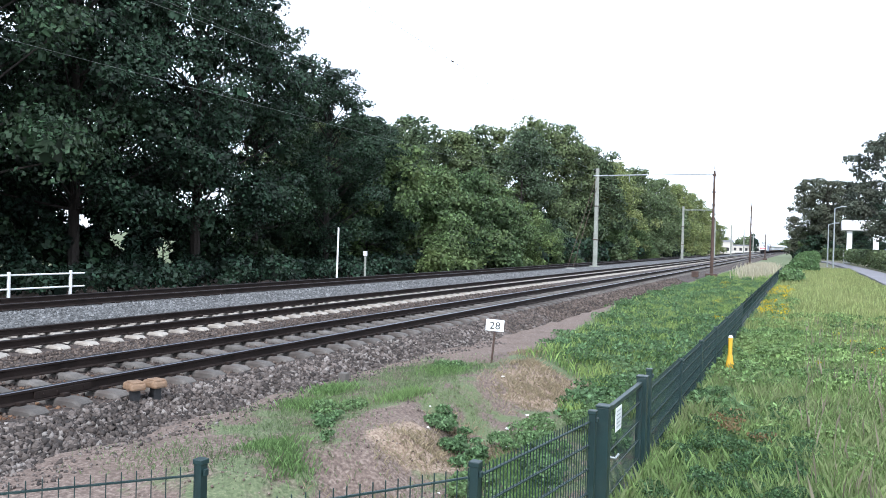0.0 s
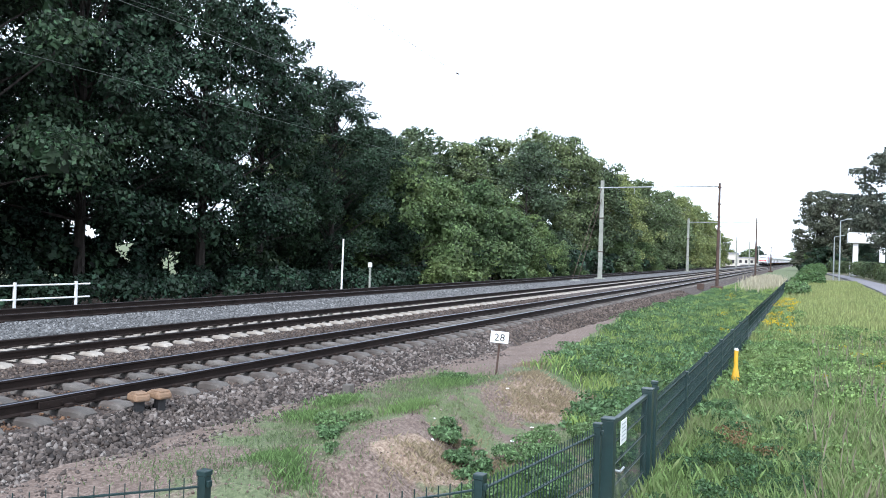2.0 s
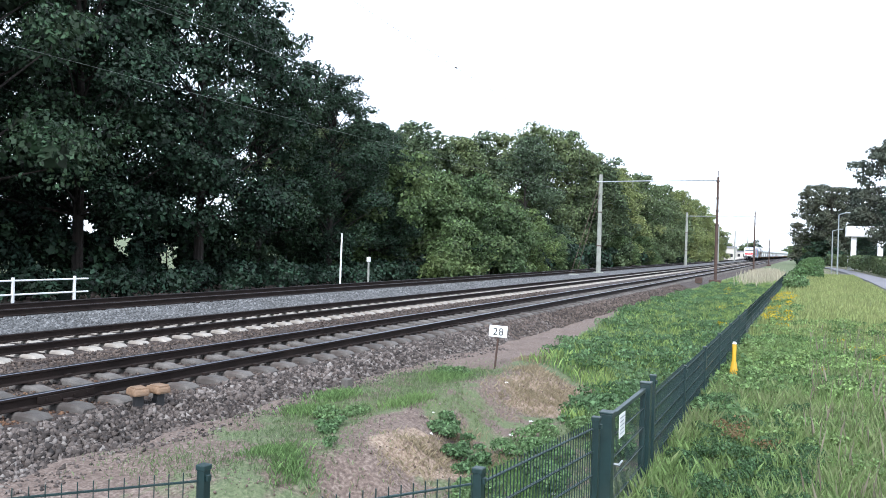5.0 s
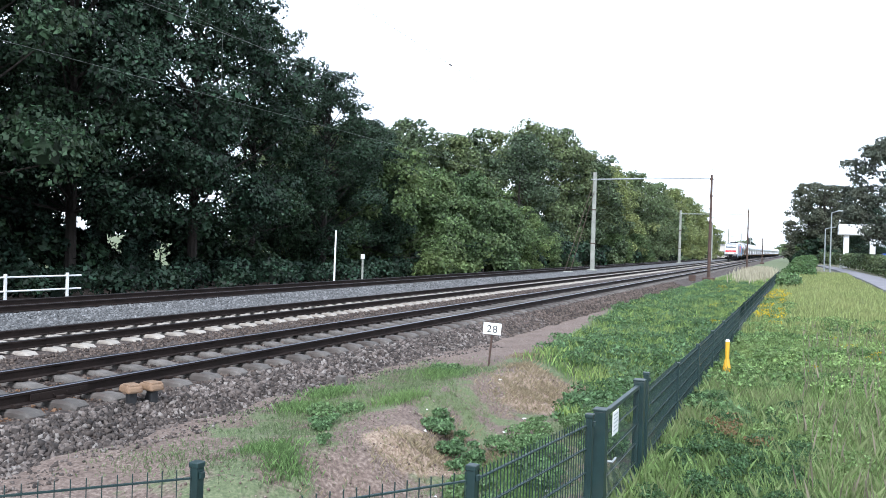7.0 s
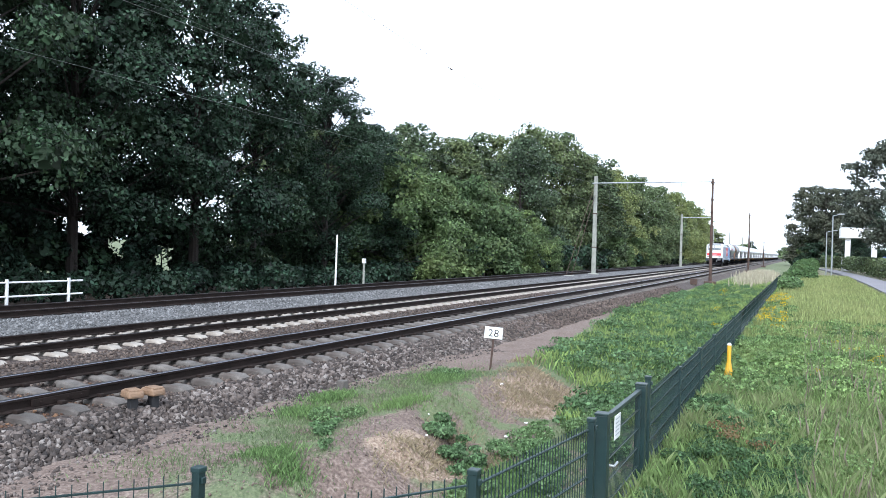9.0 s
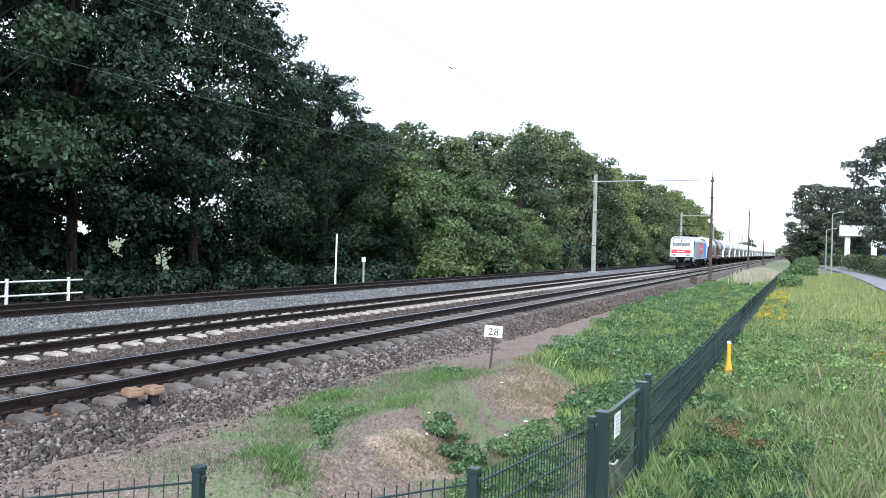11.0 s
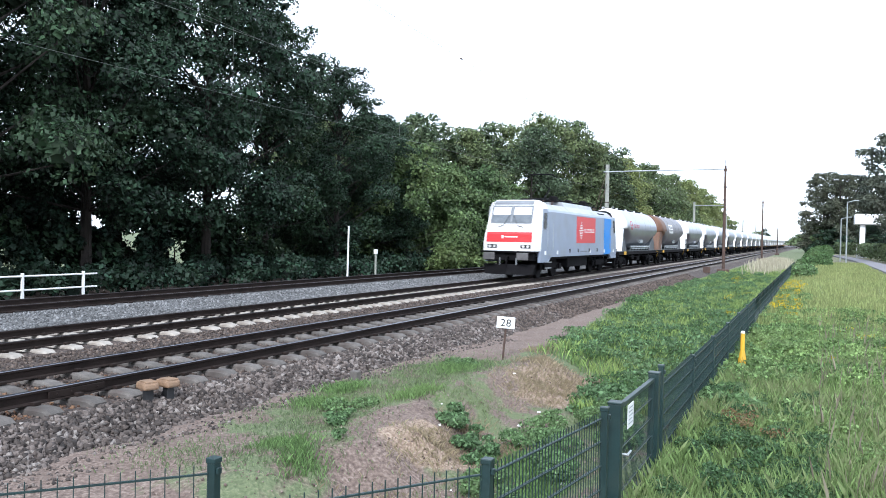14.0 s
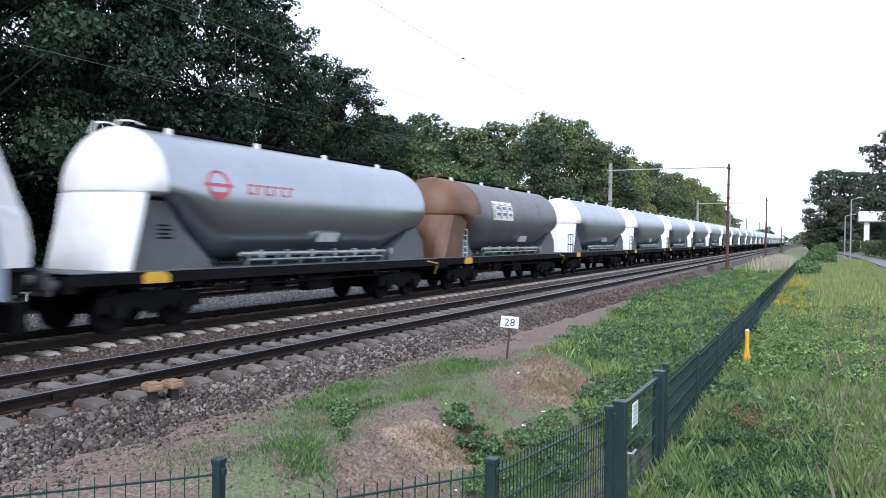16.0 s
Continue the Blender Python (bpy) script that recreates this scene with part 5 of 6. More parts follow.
        part("uncoupling_bar", bm, M_YELLOW, w, "yellow painted shunter's grab bar")
        if marks:
            marks(w, s, R, zc)
    return w


def tank_bar(w, s, R, zc, ya, yb, za, zb, mat, name="letter_bar", label=""):
    """A thin painted bar that follows the tank's curve."""
    bm = bmesh.new()
    rings = []
    for k in range(4):
        z = za + (zb - za) * k / 3
        x = math.sqrt(max(0.01, R * R - (z - zc) ** 2)) if z > zc else R * math.sqrt(max(0.01, 1 - ((z - zc) / 1.4) ** 2))
        rings.append([(s * (x + 0.006), ya, z), (s * (x + 0.006), yb, z), (s * (x - 0.02), yb, z), (s * (x - 0.02), ya, z)])
    loft(bm, rings)
    part(name, bm, mat, w, label)


def red_mark(w, s, R, zc):
    """A red ring crossed by a bar, and a row of faded red strokes."""
    bm = bmesh.new()
    pts = []
    for k in range(25):
        a = 2 * math.pi * k / 24
        z = 3.16 + 0.30 * math.sin(a)
        pts.append((s * (math.sqrt(R * R - (z - zc) ** 2) - 0.022), 4.15 + 0.34 * math.cos(a), z))
    rings = []
    for k, (x, y, z) in enumerate(pts):
        a = 2 * math.pi * k / 24
        dy, dz = 0.04 * math.cos(a), 0.04 * math.sin(a)
        rings.append([(x + s * 0.03, y - dy, z - dz), (x + s * 0.03, y + dy, z + dz), (x, y + dy, z + dz), (x, y - dy, z - dz)])
    loft(bm, rings)
    part("emblem_ring", bm, M_FADED_RED, w)
    tank_bar(w, s, R, zc, 3.68, 4.62, 3.12, 3.20, M_FADED_RED, "emblem_bar")
    tank_bar(w, s, R, zc, 3.92, 4.38, 2.90, 3.00, M_FADED_RED, "emblem_bar")
    for k in range(6):
        y = 5.15 + 0.32 * k
        tank_bar(w, s, R, zc, y, y + 0.23, 3.20, 3.25, M_FADED_RED)
        tank_bar(w, s, R, zc, y, y + 0.06, 3.00, 3.25, M_FADED_RED)
        if k % 2 == 0:
            tank_bar(w, s, R, zc, y, y + 0.23, 3.00, 3.05, M_FADED_RED)


def white_mark(w, s, R, zc):
    """A white panel broken by dark strokes, with a white line of print below."""
    tank_bar(w, s, R, zc, 4.75, 7.05, 2.78, 3.58, M_WHITE, "white_panel", "white panel with dark strokes")
    for k in range(3):
        y = 4.95 + 0.70 * k
        for z in (2.98, 3.24):
            tank_bar(w, s, R + 0.004, zc, y + 0.16, y + 0.56, z, z + 0.12, M_TANK_GREY)
        tank_bar(w, s, R + 0.004, zc, y - 0.10, y - 0.02, 2.86, 3.50, M_TANK_GREY)
    tank_bar(w, s, R, zc, 6.6, 8.1, 1.98, 2.10, M_GALV, "line_of_print")


M_SADDLE = material("grey wagon paint", (0.115, 0.125, 0.135), 0.55, var=0.15, scale=1.2, fine=15, bump=0.04, dirt=(0.10, 0.09, 0.08), dirt_amt=0.5)
M_FADED_RED = material("faded red paint", (0.50, 0.09, 0.12), 0.4, var=0.1, scale=2, bump=0.01)
loco = locomotive()
first = silo_wagon("silver silo wagon with white end skirt, painted dome highlight and red lettering", M_TANK, M_TANK_WHITE, 1.65, 15.2, 16.0, marks=red_mark, rail=False)
second = silo_wagon("grimy grey silo wagon with rust-brown end and white panel", M_TANK_GREY, M_TANK_BROWN, 0.75, 14.3, deep_cowl=1.3, brown=True, marks=white_mark, rail=False)
third = silo_wagon("white and silver silo wagon with grey belly", M_TANK, M_TANK_WHITE, 1.65, 14.9)
wagons = [first, second, third] + [copy_thing(third, Matrix()) for _ in range(20)]


# ---- the far end of the field ----
def flat_strip(name, mat, rows, z, thick, label, category):
    """A paved strip through rows of (left x, right x, y)."""
    bm = bmesh.new()
    loft(bm, [[(a, y, z - thick), (b, y, z - thick), (b, y, z), (a, y, z)] for a, b, y in rows])
    ob = part(name, bm, mat)
    return tagged(ob, label, category, kind="structure")


flat_strip("cycle_path", M_ASPHALT, [(4.9, 7.4, 20), (4.9, 7.4, 60), (5.0, 7.5, 80), (4.9, 7.4, 97), (4.2, 6.4, 130), (2.9, 4.9, 165), (1.6, 3.6, 182)], -0.32, 0.3, "pale grey asphalt cycle path", "path")


def cloud_thing(name, label, category, centres, radii, count, size, mat, seed, kind="", flat=0.75, boughs=10):
    rg = np.random.default_rng(seed)
    v, f = leaf_cloud(rg, np.array(centres, float), np.array(radii, float), count, size, flat, boughs=boughs)
    ob = from_arrays(name, v, f, mat)
    return tagged(ob, label, category, kind=kind)


def along(pts, d, jitter, seed):
    """Points at even steps along a line through pts, shaken a little."""
    rg, out = random.Random(seed), []
    for (x0, y0), (x1, y1) in zip(pts, pts[1:]):
        n = max(1, int(math.hypot(x1 - x0, y1 - y0) / d))
        out += [(x0 + (x1 - x0) * i / n + rg.uniform(-jitter, jitter), y0 + (y1 - y0) * i / n + rg.uniform(-jitter, jitter)) for i in range(n)]
    return out


hp = along([(9.0, 55), (8.9, 95), (8.4, 130), (7.0, 165), (4.6, 190), (3.4, 200)], 0.8, 0.25, 3)
cloud_thing("hedge", "dark green clipped hedge along the cycle path", "hedge", [(x, y, z + 0.004 * (y - 55)) for x, y in hp for z in (0.0, 0.75, 1.3)], [0.95 - 0.08 * (k % 3) for k in range(3 * len(hp))], 32000, 0.14, M_LEAF_MID, 8)
cloud_thing("roadside_bush", "rough green bushes beside the end of the fence", "bush", [(-0.8 + 1.2 * math.sin(k * 1.7) + 0.03 * k, 92 + 2.6 * k, -0.5 + 0.25 * (k % 3) + 0.022 * k) for k in range(44)], [0.6 + 0.25 * (k % 2) + 0.008 * k for k in range(44)], 22000, 0.12, M_WEED_DARK, 9)
cloud_thing("roadside_bush", "low green bush growing through the fence", "bush", [(-1.2, 62, -0.1), (-1.0, 63.5, -0.1), (-1.5, 65, 0.0), (-1.0, 66, 0.0)], [0.7, 0.8, 0.7, 0.6], 2500, 0.12, M_WEED, 10)

# low growth that closes the far trees down to the ground
for x, y, s in ((1, 224, 1.6), (4, 222, 1.7), (8, 228, 1.6), (12, 232, 1.6), (-1, 232, 1.3)):
    plant("under", x, y, s)
for x, y, s in ((2, 230, 1.1), (6, 233, 1.15), (0.5, 236, 1.0), (10, 238, 1.1)):
    plant("bush", x, y, s)
for x, y, s, sz in ((13, 190, 1.0, 0.7), (20, 200, 1.1, 0.75)):
    plant("oak", x, y, s, sz)


tree("park_tree", "tall dark tree with hanging boughs beside the cycle path", 18.5, 7.0, 5.0, M_LEAF_FAR, 71, 18000, 0.19, 120, at=pose(10.6, 125, GROUND))


def white_portal():
    b = thing("building", "white canopy building with square columns behind the hedge", "building", at=pose(0, 166, GROUND))
    for x in (6.9, 11.3, 15.7):
        bm = bmesh.new()
        box(bm, x - 0.45, x + 0.45, -0.45, 0.45, 0, 6.3, 0.03)
        part("column", bm, M_WHITE, b)
    bm = bmesh.new()
    box(bm, 5.6, 24, -1.2, 6.0, 6.3, 8.2, 0.04)
    part("canopy", bm, M_WHITE, b)
    bm = bmesh.new()
    box(bm, 6.0, 24, 2.6, 2.9, 0, 2.6)
    part("low_wall", bm, M_WHITE, b)
    c = thing("container", "bright blue steel container", "container", at=pose(14.6, 160, GROUND))
    bm = bmesh.new()
    box(bm, -2.2, 4.0, -1.2, 1.2, 0.1, 2.9, 0.03)
    part("shell", bm, M_BLUE_STEEL, c)
    for k in range(12):
        bm = bmesh.new()
        box(bm, -2.1 + 0.5 * k, -1.9 + 0.5 * k, -1.24, -1.2, 0.2, 2.8)
        part("rib", bm, M_BLUE_STEEL, c)


M_BLUE_STEEL = material("blue steel", (0.02, 0.07, 0.32), 0.5, var=0.15, bump=0.05)
white_portal()


def street_lamp(x, y, h):
    s = thing("street_lamp", "slim pale street lamp with a short arm", "street lamp", "street lamps", at=pose(x, y, GROUND))
    bm = bmesh.new()
    tube(bm, (0, 0, 0), (0, 0, h), 0.11, 0.07, 8)
    part("pole", bm, M_GALV, s)
    bm = bmesh.new()
    tube(bm, (0, 0, h), (0.9, -0.2, h + 0.25), 0.05, 0.05, 6)
    box(bm, 0.7, 1.4, -0.35, -0.05, h + 0.18, h + 0.32, 0.03)
    part("arm", bm, M_GALV, s)


street_lamp(2.55, 128, 6.2)
street_lamp(3.1, 120, 8.2)
street_lamp(10.4, 92, 5.0)
M_PALE_WALL = material("pale render", (0.561, 0.527, 0.459), 0.85, var=0.1, scale=0.5, fine=6, bump=0.05)
M_ROOF_FAR = material("far roof", (0.264, 0.264, 0.28), 0.8, var=0.15, scale=0.5, bump=0.1)


def far_house(x, y, w, d, h, roof, wall=None, label="pale low station building with a grey roof"):
    b = thing("building", label, "building", "far buildings", at=pose(x, y, GROUND))
    bm = bmesh.new()
    box(bm, -w / 2, w / 2, -d / 2, d / 2, 0, h)
    part("wall", bm, wall or M_PALE_WALL, b)
    bm = bmesh.new()
    prism(bm, [(-w / 2 - 0.3, h), (w / 2 + 0.3, h), (w / 2, h + roof), (-w / 2, h + roof)], "y", -d / 2 - 0.3, d / 2 + 0.3)
    part("roof", bm, M_ROOF_FAR, b)
    n = int(w / 2.4)
    for k in range(n):
        bm = bmesh.new()
        cx = -w / 2 + w * (k + 0.5) / n
        box(bm, cx - 0.6, cx + 0.6, -d / 2 - 0.05, -d / 2 + 0.05, 1.0, min(h - 0.4, 2.4))
        part("window", bm, M_BLACK, b)


far_house(-38, 335, 20, 10, 4.6, 0.7)
far_house(-30, 430, 16, 10, 3.4, 0.6)
far_house(18, 560, 26, 14, 8, 2.0, None, "pale far building behind the trees")
bm = bmesh.new()
box(bm, -0.0, 3.4, 0, 160, 0, 0.85, 0.03)
pf = part("platform", bm, M_PALE_WALL)
pf.matrix_basis = pose(-27.5, 300, GROUND)
tagged(pf, "pale concrete station platform", "platform", kind="structure")
cloud_thing("far_woods", "hazy line of woods on the horizon", "woods", [(-420 + 14 * k + 5 * math.sin(k * 2.1), 900, 3 + 2 * math.sin(k * 1.3)) for k in range(60)], [10 + 3 * math.sin(k * 3.7) for k in range(60)], 16000, 1.6, M_LEAF_MID, 12, "stuff")
cloud_thing("far_tree", "lone dark tree beside the far track", "tree", [(-25, 420, 5.5), (-25.6, 420, 8.0), (-24.6, 421, 4.0), (-25, 420, 1.8), (-25.1, 420, 0.4)], [2.2, 1.6, 2.2, 1.8, 1.5], 1500, 0.3, M_LEAF_DARK, 13)
# growth behind the wood edge; its dark leaf colour stands for canopy shade
cloud_thing("wood_floor_growth", "dense growth below the wood edge, coloured dark for canopy shade", "undergrowth", [(-30.5 - 2.6 * (k % 4) + 0.8 * math.sin(k * 2.3), -8 + 0.56 * k, 0.3 + 0.75 * (k % 5)) for k in range(110)], [1.5 + 0.5 * math.sin(k * 1.9) for k in range(110)], 44000, 0.17, M_LEAF_DARK, 14, "stuff")
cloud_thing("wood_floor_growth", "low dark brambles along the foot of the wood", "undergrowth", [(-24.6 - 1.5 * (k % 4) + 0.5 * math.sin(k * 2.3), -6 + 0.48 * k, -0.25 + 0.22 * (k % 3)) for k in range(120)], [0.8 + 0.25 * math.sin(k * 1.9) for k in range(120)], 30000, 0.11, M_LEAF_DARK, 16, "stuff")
# dark leaves here paint in the shade at the foot of the bushes
cloud_thing("wood_edge_growth", "rank growth along the siding, coloured dark for bush shade", "undergrowth", [(-24.3 - 1.2 * (k % 2) + 0.5 * math.sin(k * 2.3) + bend(50 + 2.2 * k), 50 + 2.2 * k, 0.4 + 0.6 * (k % 3)) for k in range(90)], [1.3 + 0.4 * math.sin(k * 1.9) for k in range(90)], 26000, 0.22, M_LEAF_DARK, 15, "stuff")


# ---- grass and weeds ----
def blades(name, label, mat, n, place, tall, wide, seed, lean=0.35, category="grass"):
    """Many bent grass blades; place(rng, n) gives x and y."""
    rg = np.random.default_rng(seed)
    x, y = place(rg, n)
    n = len(x)
    z = np.array([ground_z(a, b) for a, b in zip(x, y)])
    h = tall * (0.45 + 0.75 * rg.random(n))
    w = wide * (0.6 + 0.8 * rg.random(n)) * np.clip(y / 18.0, 0.45, 2.0)
    a = rg.random(n) * 2 * np.pi
    dx, dy = np.cos(a), np.sin(a)
    b = rg.random(n) * 2 * np.pi
    lx, ly = np.cos(b) * h * lean * rg.random(n), np.sin(b) * h * lean * rg.random(n)
    p = [np.stack([x - dx * w, y - dy * w, z - 0.02], 1), np.stack([x + dx * w, y + dy * w, z - 0.02], 1),
         np.stack([x + dx * w * 0.8 + lx * 0.4, y + dy * w * 0.8 + ly * 0.4, z + h * 0.62], 1), np.stack([x + lx, y + ly, z + h], 1)]
    v = np.stack(p, 1).reshape(-1, 3)
    f = np.arange(n * 4).reshape(-1, 4)
    ob = from_arrays(name, v, f, mat)
    return tagged(ob, label, category, kind="stuff")


def near_rect(x0, x1, y0, y1, power=1.8):
    def place(rg, n):
        return x0 + (x1 - x0) * rg.random(n), y0 + (y1 - y0) * rg.random(n) ** power
    return place


def patches(spots):
    def place(rg, n):
        k = rg.choice(len(spots), n, p=np.array([s[2] * s[3] for s in spots]) / sum(s[2] * s[3] for s in spots))
        s = np.array(spots)[k]
        return s[:, 0] + s[:, 2] * rg.normal(size=n) * 0.5, s[:, 1] + s[:, 3] * rg.normal(size=n) * 0.5
    return place


M_GRASS_PALE = leaf_material("pale grass", (0.27, 0.325, 0.15), 0.45, (0.40, 0.40, 0.22), 0.5)
M_TUFT = leaf_material("green turf tufts", (0.135, 0.225, 0.10), 0.5, (0.20, 0.28, 0.12), 0.4)
M_TURF = leaf_material("worn turf", (0.175, 0.235, 0.13), 0.5, (0.26, 0.29, 0.16), 0.4)


def verge(rg, n):
    y = 11.5 + 75 * rg.random(n) ** 1.7
    e = np.array([verge_edge(t) for t in y]) + 0.25
    x = e + (-1.75 - e) * rg.random(n) ** 0.8
    keep = ((x + 4.35) / 1.15) ** 2 + ((y - 12.7) / 2.3) ** 2 > 1      # the bank itself is bare
    return x[keep], y[keep]


def meadow(y0, y1, power, cut_off=0.0):
    """Uneven grass: thick in drifts, thin between them."""
    def place(rg, n):
        x, y = -1.55 + 7.05 * rg.random(n), y0 + (y1 - y0) * rg.random(n) ** power
        k = np.array([noise.noise((a * 0.55, b * 0.35, 9)) + 0.5 * noise.noise((a * 1.7, b * 1.2, 2)) for a, b in zip(x, y)])
        keep = k + 0.5 * rg.random(n) > cut_off
        return x[keep], y[keep]
    return place


blades("meadow_grass", "long fresh green meadow grass", M_GRASS, 130000, meadow(4.5, 26, 1.5, -0.1), 0.21, 0.0034, 21, 0.6)
blades("meadow_grass", "pale tips of seeding meadow grass", M_GRASS_PALE, 40000, meadow(5.0, 17, 1.4, 0.30), 0.27, 0.0022, 28, 0.6)
blades("meadow_grass", "long paler meadow grass further off", M_GRASS_PALE, 40000, near_rect(-1.7, 4.7, 24, 110, 1.6), 0.28, 0.0085, 22)
blades("meadow_grass", "short grass under the meadow", M_GRASS, 60000, near_rect(-1.7, 5.5, 4.5, 24, 1.5), 0.11, 0.004, 29, 0.9)
blades("meadow_seed_heads", "pale seeding grass stalks", M_DRY, 3000, near_rect(0.0, 5.5, 5, 26), 0.46, 0.0030, 23, 0.25)
blades("short_grass", "short worn grass on trodden earth", M_TURF, 24000, patches([(-6.1, 9.2, 0.9, 1.6), (-5.9, 11.4, 1.0, 2.0), (-5.5, 13.0, 0.7, 1.4), (-6.3, 12.6, 0.6, 1.6), (-5.6, 8.0, 0.9, 1.2), (-5.0, 6.8, 1.0, 0.8), (-4.6, 10.6, 0.6, 1.0), (-3.0, 10.4, 0.8, 1.2), (-3.0, 7.4, 0.8, 1.1), (-2.3, 9, 0.7, 3), (-5.9, 6.2, 0.9, 0.6), (-3.4, 5.4, 0.8, 0.3)]), 0.045, 0.0038, 24, 1.1)
blades("tufted_grass", "greener tufts of grass on the trodden earth", M_TUFT, 9000, patches([(-6.5, 10.1, 0.28, 0.5), (-5.75, 12.6, 0.35, 0.6), (-6.2, 9.0, 0.35, 0.4), (-5.2, 9.9, 0.3, 0.5), (-5.2, 6.9, 0.3, 0.3), (-4.7, 6.5, 0.25, 0.3), (-3.0, 8.6, 0.4, 0.8), (-2.6, 7.6, 0.3, 0.6)]), 0.10, 0.0036, 30, 0.9)
blades("verge_grass", "green grass and weeds between fence and railway", M_TUFT, 26000, verge, 0.17, 0.0065, 25, 0.6)
blades("verge_grass", "lighter grass tips among the verge weeds", M_GRASS, 26000, verge, 0.22, 0.0055, 31, 0.7)
blades("dry_grass", "tall dry straw-coloured grass", M_STRAW, 7000, patches([(-4.3, 84, 1.3, 14), (-4.5, 92, 1.2, 10)]), 0.85, 0.012, 26, 0.3)
blades("dry_grass", "flattened dry grass on the bank", M_DRY, 8000, patches([(-3.9, 13.2, 0.5, 1.2), (-4.3, 12.4, 0.5, 0.9), (-4.0, 8.3, 0.4, 0.9), (-4.2, 9.6, 0.3, 0.5), (-3.4, 9.0, 0.4, 0.6), (-3.7, 6.6, 0.5, 0.4), (-4.6, 13.9, 0.5, 0.6), (-5.1, 15.4, 0.4, 0.6)]), 0.065, 0.0022, 27, 1.6)


def weeds(name, label, spots, count, size, mat, seed):
    """Broad-leaved weeds: low domes of small leaves at spots (x, y, radius, height)."""
    rs, wide = random.Random(seed), []
    for x, y, r, h in spots:
        # each plant is a few uneven tufts
        wide += [(x + rs.uniform(-r, r) * 0.9, y + rs.uniform(-r, r) * 0.9, r * rs.uniform(0.35, 0.75), h * rs.uniform(0.5, 1.1)) for _ in range(3)]
    spots = wide
    cen = [(x, y, ground_z(x, y) + h * 0.45) for x, y, r, h in spots]
    return cloud_thing(name, label, "weeds", cen, [r for x, y, r, h in spots], count, size, mat, seed, "stuff", 0.6, 0)


rw = random.Random(9)
for mat, count, seed, label in ((M_WEED, 62000, 41, "dense broad-leaved green weeds beside the fence"), (M_WEED_DARK, 22000, 61, "darker nettle-like weeds beside the fence")):
    n = 330 if seed == 41 else 150
    ys = [12.0 + 52 * (k / n) ** 1.5 + rw.uniform(-0.5, 0.5) for k in range(n)]
    weeds("verge_weeds", label, [(-1.75 + rw.random() * (verge_edge(y) + 2.1 if y > 16 else -1.5), y, rw.uniform(0.2, 0.5), rw.uniform(0.1, 0.42)) for y in ys], count, 0.036, mat, seed)
weeds("fence_weeds", "rank weeds along the foot of the fence", [(rw.uniform(-1.45, -0.6), 14 + 28 * (k / 70.0) ** 1.3, rw.uniform(0.2, 0.38), rw.uniform(0.2, 0.55)) for k in range(70)], 24000, 0.03, M_WEED, 42)
weeds("fence_weeds", "fine-leaved weeds at the gate end of the fence", [(rw.uniform(-1.4, 0.0), 7.0 + 6 * k / 60.0, rw.uniform(0.15, 0.32), rw.uniform(0.1, 0.45)) for k in range(60)], 34000, 0.017, M_WEED_DARK, 52)
for mat, count, seed, n in ((M_WEED, 46000, 43, 170), (M_WEED_DARK, 26000, 63, 90)):
    weeds("meadow_weeds", "low leafy weeds in the meadow", [(rw.uniform(-1.0, 5.0), 14.5 + 16 * (k / n) ** 1.2, rw.uniform(0.3, 0.6), rw.uniform(0.1, 0.32)) for k in range(n)], count, 0.034, mat, seed)
weeds("meadow_weeds", "pale low clover in the meadow grass", [(rw.uniform(-0.6, 2.6), rw.uniform(9.5, 14.5), rw.uniform(0.2, 0.4), rw.uniform(0.15, 0.3)) for k in range(40)], 12000, 0.024, M_WEED, 64)
weeds("bank_weeds", "dark leafy weeds on the bank", [(-4.35, 9.7, 0.16, 0.45), (-4.2, 9.4, 0.22, 0.3), (-4.0, 9.2, 0.2, 0.5), (-3.9, 8.9, 0.22, 0.25), (-3.7, 8.8, 0.16, 0.45), (-3.6, 8.5, 0.2, 0.2), (-3.4, 8.6, 0.16, 0.4), (-5.4, 8.3, 0.16, 0.18), (-5.2, 8.1, 0.14, 0.12), (-4.75, 7.3, 0.1, 0.16)], 4200, 0.025, M_WEED, 44)
weeds("bank_weeds", "leafy green weeds at the foot of the bank", [(-3.0, 9.6, 0.35, 0.4), (-3.3, 10.2, 0.3, 0.3), (-2.7, 8.4, 0.3, 0.4), (-2.6, 7.2, 0.22, 0.3), (-2.6, 10.8, 0.4, 0.4), (-2.9, 11.4, 0.4, 0.35), (-2.3, 12.2, 0.4, 0.4), (-5.75, 12.7, 0.3, 0.12), (-5.6, 9.0, 0.3, 0.1), (-3.1, 7.6, 0.25, 0.35), (-3.4, 9.4, 0.25, 0.35), (-3.5, 10.9, 0.2, 0.25), (-2.2, 9.6, 0.3, 0.4), (-2.4, 8.0, 0.25, 0.4)], 15000, 0.022, M_WEED, 65)
M_THISTLE = leaf_material("grey-green thistle", (0.102, 0.136, 0.085), 0.3, (0.153, 0.17, 0.111))
weeds("thistle", "grey-green thistle on the trodden bank", [(-4.15, 5.55, 0.15, 0.30), (-4.05, 5.5, 0.12, 0.5), (-4.3, 5.6, 0.12, 0.2)], 900, 0.03, M_THISTLE, 45)
weeds("tall_weed", "tall thin green weed", [(-3.55, 5.2, 0.05, 0.2 + 0.22 * k) for k in range(4)], 350, 0.025, M_WEED, 46)
weeds("gate_weed", "big pale-leaved weed against the fence", [(-1.2, 12.4, 0.3, 0.45), (-1.0, 12.0, 0.28, 0.3), (-1.25, 13.0, 0.3, 0.5)], 1300, 0.07, M_WEED, 47)
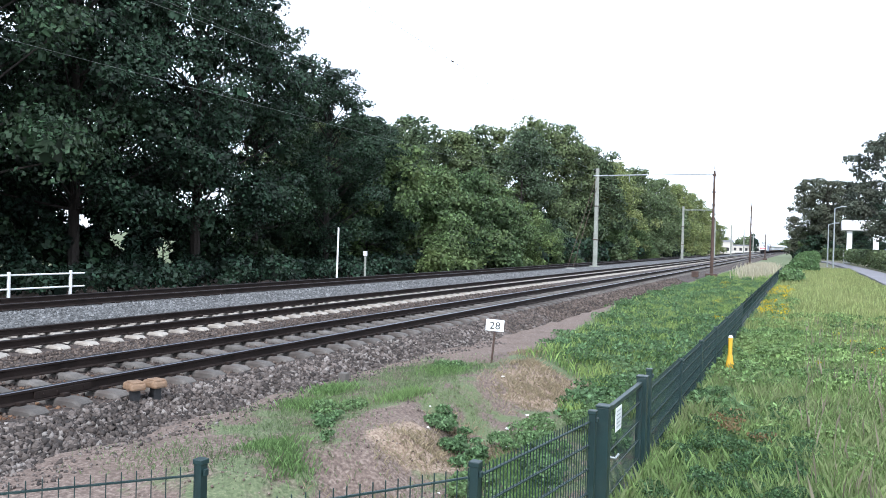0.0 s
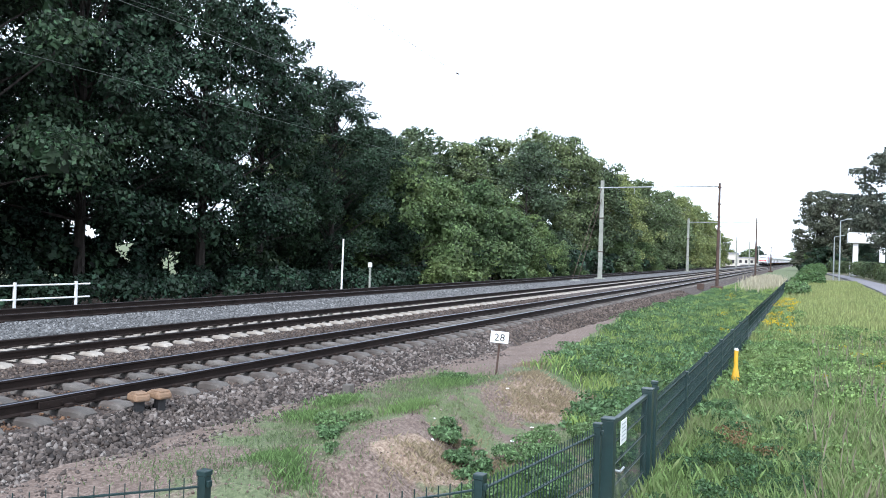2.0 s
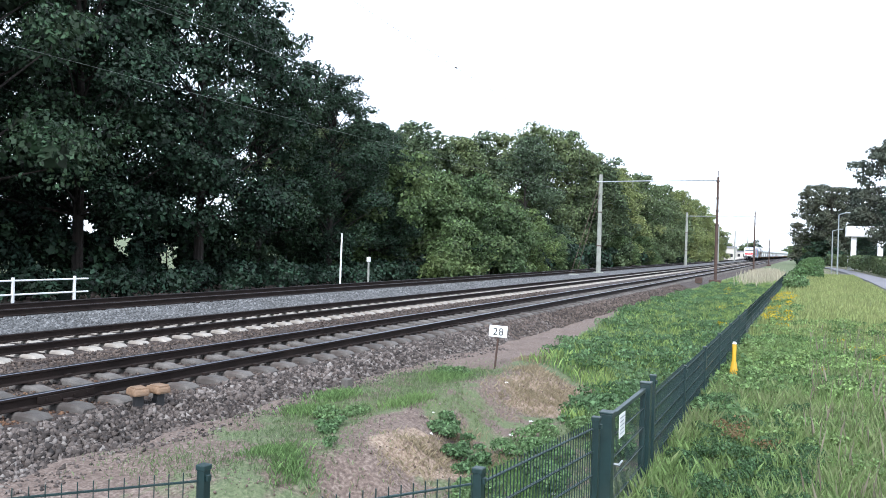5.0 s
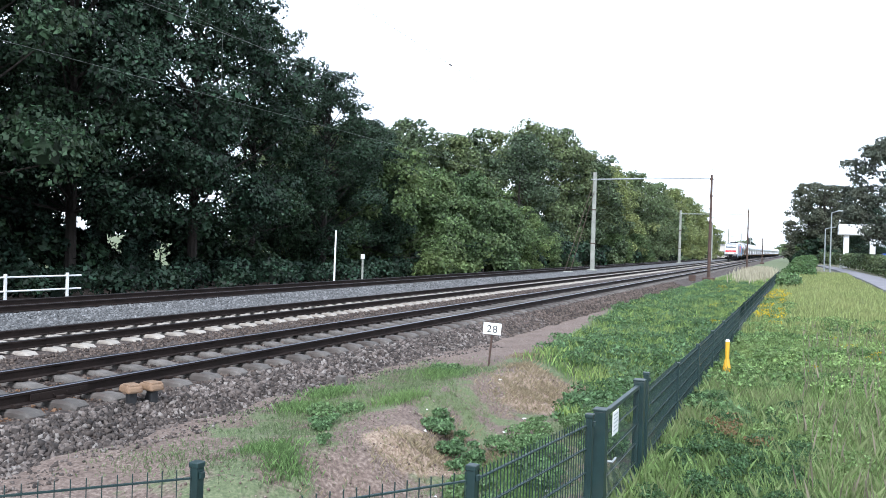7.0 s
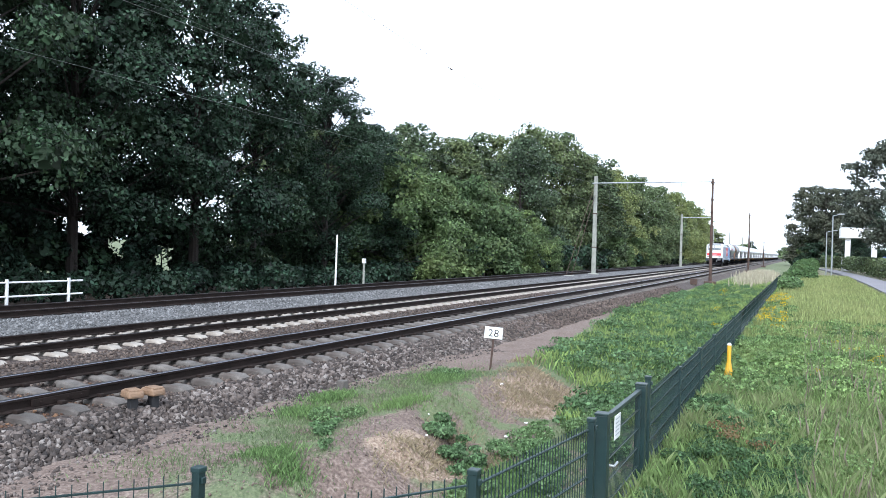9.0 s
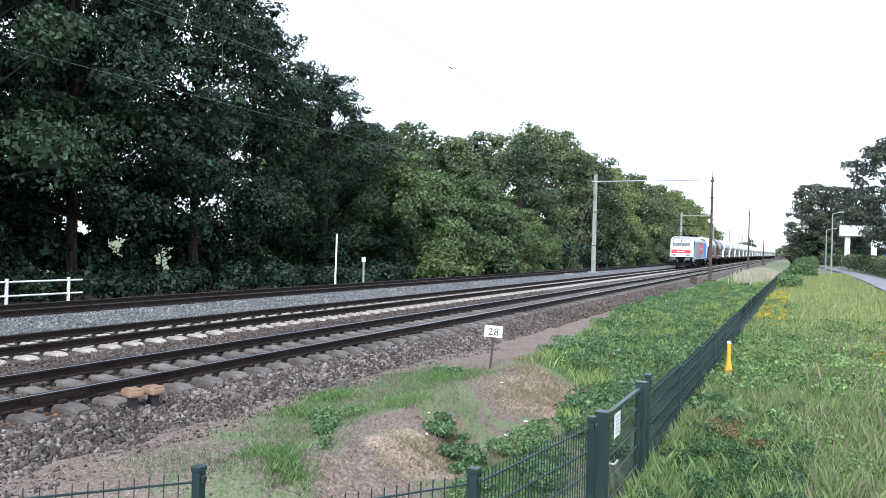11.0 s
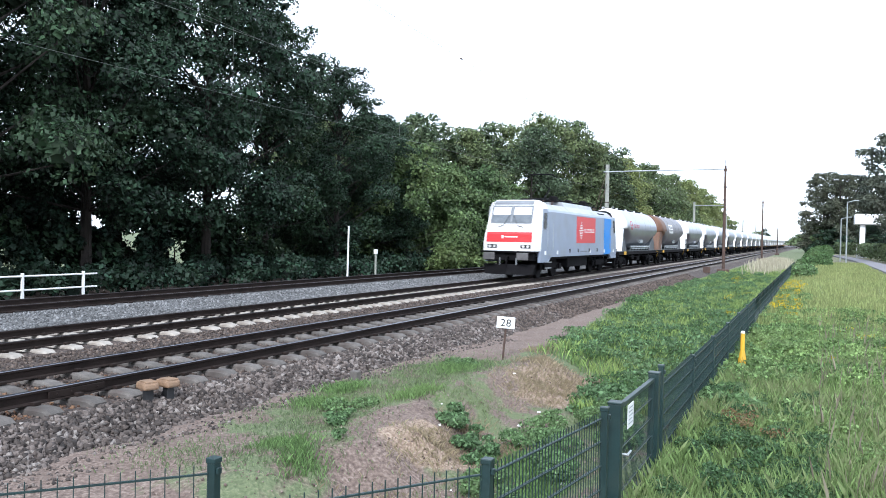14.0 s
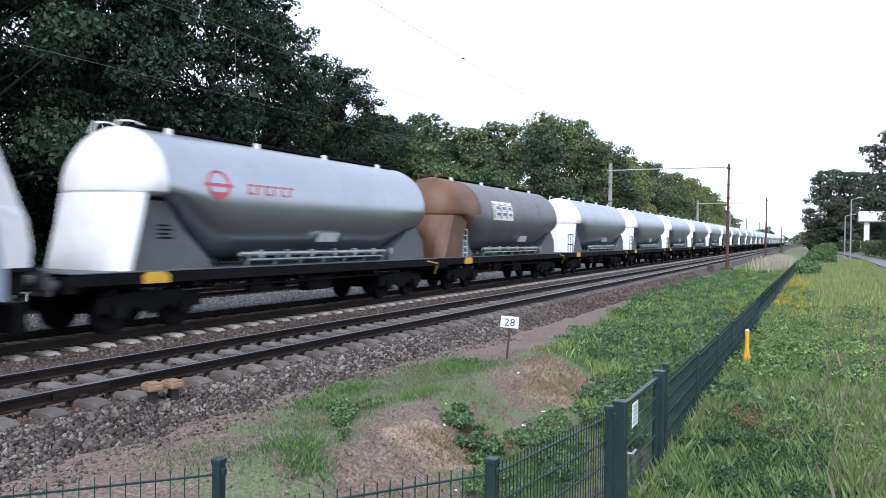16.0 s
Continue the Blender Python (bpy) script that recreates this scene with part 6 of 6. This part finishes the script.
M_DOCK = leaf_material("reddish dock", (0.162, 0.108, 0.06), 0.4, (0.15, 0.132, 0.06))
weeds("dock_seed_heads", "reddish-brown dock seed heads in the grass", [(-1.0, 10.8, 0.25, 0.7), (-0.7, 10.4, 0.22, 0.6), (-0.4, 10.0, 0.2, 0.55)], 420, 0.018, M_DOCK, 48)
weeds("yellow_ragwort", "bright yellow ragwort in flower", [(-1.05, 27.2, 0.35, 1.25), (-0.8, 27.8, 0.3, 1.2), (-0.75, 26.4, 0.28, 0.9), (-1.15, 30, 0.25, 1.0), (-1.3, 34, 0.3, 1.1), (-1.2, 38, 0.35, 1.1), (-1.35, 42, 0.3, 1.1), (-1.1, 45, 0.4, 1.0), (-0.9, 40, 0.3, 0.9)], 900, 0.024, M_YELLOW_FLOWER, 49)
weeds("yellow_ragwort", "scattered yellow flowers in the meadow", [(1.4, 19.5, 0.3, 0.6), (0.9, 20.5, 0.2, 0.6), (1.9, 19.0, 0.25, 0.55), (0.2, 16.2, 0.12, 0.6), (0.05, 17.6, 0.1, 0.6), (0.5, 22, 0.2, 0.6), (-2.6, 26, 0.2, 0.6), (-3.2, 33, 0.3, 0.7), (-3.8, 46, 0.5, 0.9), (-3.0, 37, 0.3, 0.7)], 420, 0.02, M_YELLOW_FLOWER, 50)

cb = thing("relay_box", "small brown relay box on a post beside the mast", "relay box", at=pose(-7.75, 62, -0.5))
bm = bmesh.new()
box(bm, -0.25, 0.25, -0.2, 0.2, 0.15, 0.6, 0.02)
part("case", bm, M_RUST_STEEL, cb)
bm = bmesh.new()
box(bm, -0.08, 0.08, -0.08, 0.08, -0.1, 0.15)
part("foot", bm, M_CONC_POLE, cb)

# litter on the bank
rl = random.Random(3)
for k in range(14):
    x, y = rl.uniform(-5.2, -2.2), rl.uniform(5.2, 12.5)
    bm = bmesh.new()
    s = rl.uniform(0.02, 0.045) if k else 0.12
    if k == 0:
        x, y = -2.75, 11.35
    loft(bm, [[(-s, -s * 0.5, 0), (s * 0.9, -s * 0.6, 0.01), (s, s * 0.5, 0), (-s * 0.8, s * 0.6, 0.008)], [(-s * 0.7, -s * 0.3, s * 0.5), (s * 0.6, -s * 0.4, s * 0.6), (s * 0.7, s * 0.3, s * 0.4), (-s * 0.5, s * 0.4, s * 0.55)]])
    ob = part("litter", bm, M_WHITE)
    ob.matrix_basis = pose(x, y, ground_z(x, y) + 0.01, 0, 0, rl.uniform(0, 360))
    tagged(ob, "crumpled scrap of white paper on the bank" if k == 0 else "small pale stone on the bank", "litter" if k == 0 else "stone", "pale scraps on the bank")


# ---- motion ----
SPEED, FRONT_AT_15 = 22.3, 14.1


def on_line(y, length):
    """The pose of a vehicle whose front end is at y on the middle track."""
    a, b = bend(y), bend(y + length)
    return pose(MID_X + a, y, MID_Z, 0, 0, -math.degrees(math.atan2(b - a, length)))


def motions():
    times = [0.0, 1.0, 2.0, 3.0, 4.0, 5.0, 6.0, 7.0, 8.0, 9.0, 10.0, 11.0, 12.0, 13.0, 14.0, 15.0, 16.0]
    walk(loco, [(t, on_line(FRONT_AT_15 + SPEED * (15 - t), BODY)) for t in times])
    for k, w in enumerate(wagons):
        off = BODY + 0.5 + PITCH * k + (0.5 if k else 0.0)
        walk(w, [(t, on_line(FRONT_AT_15 + SPEED * (15 - t) + off, PITCH)) for t in times])


motions()
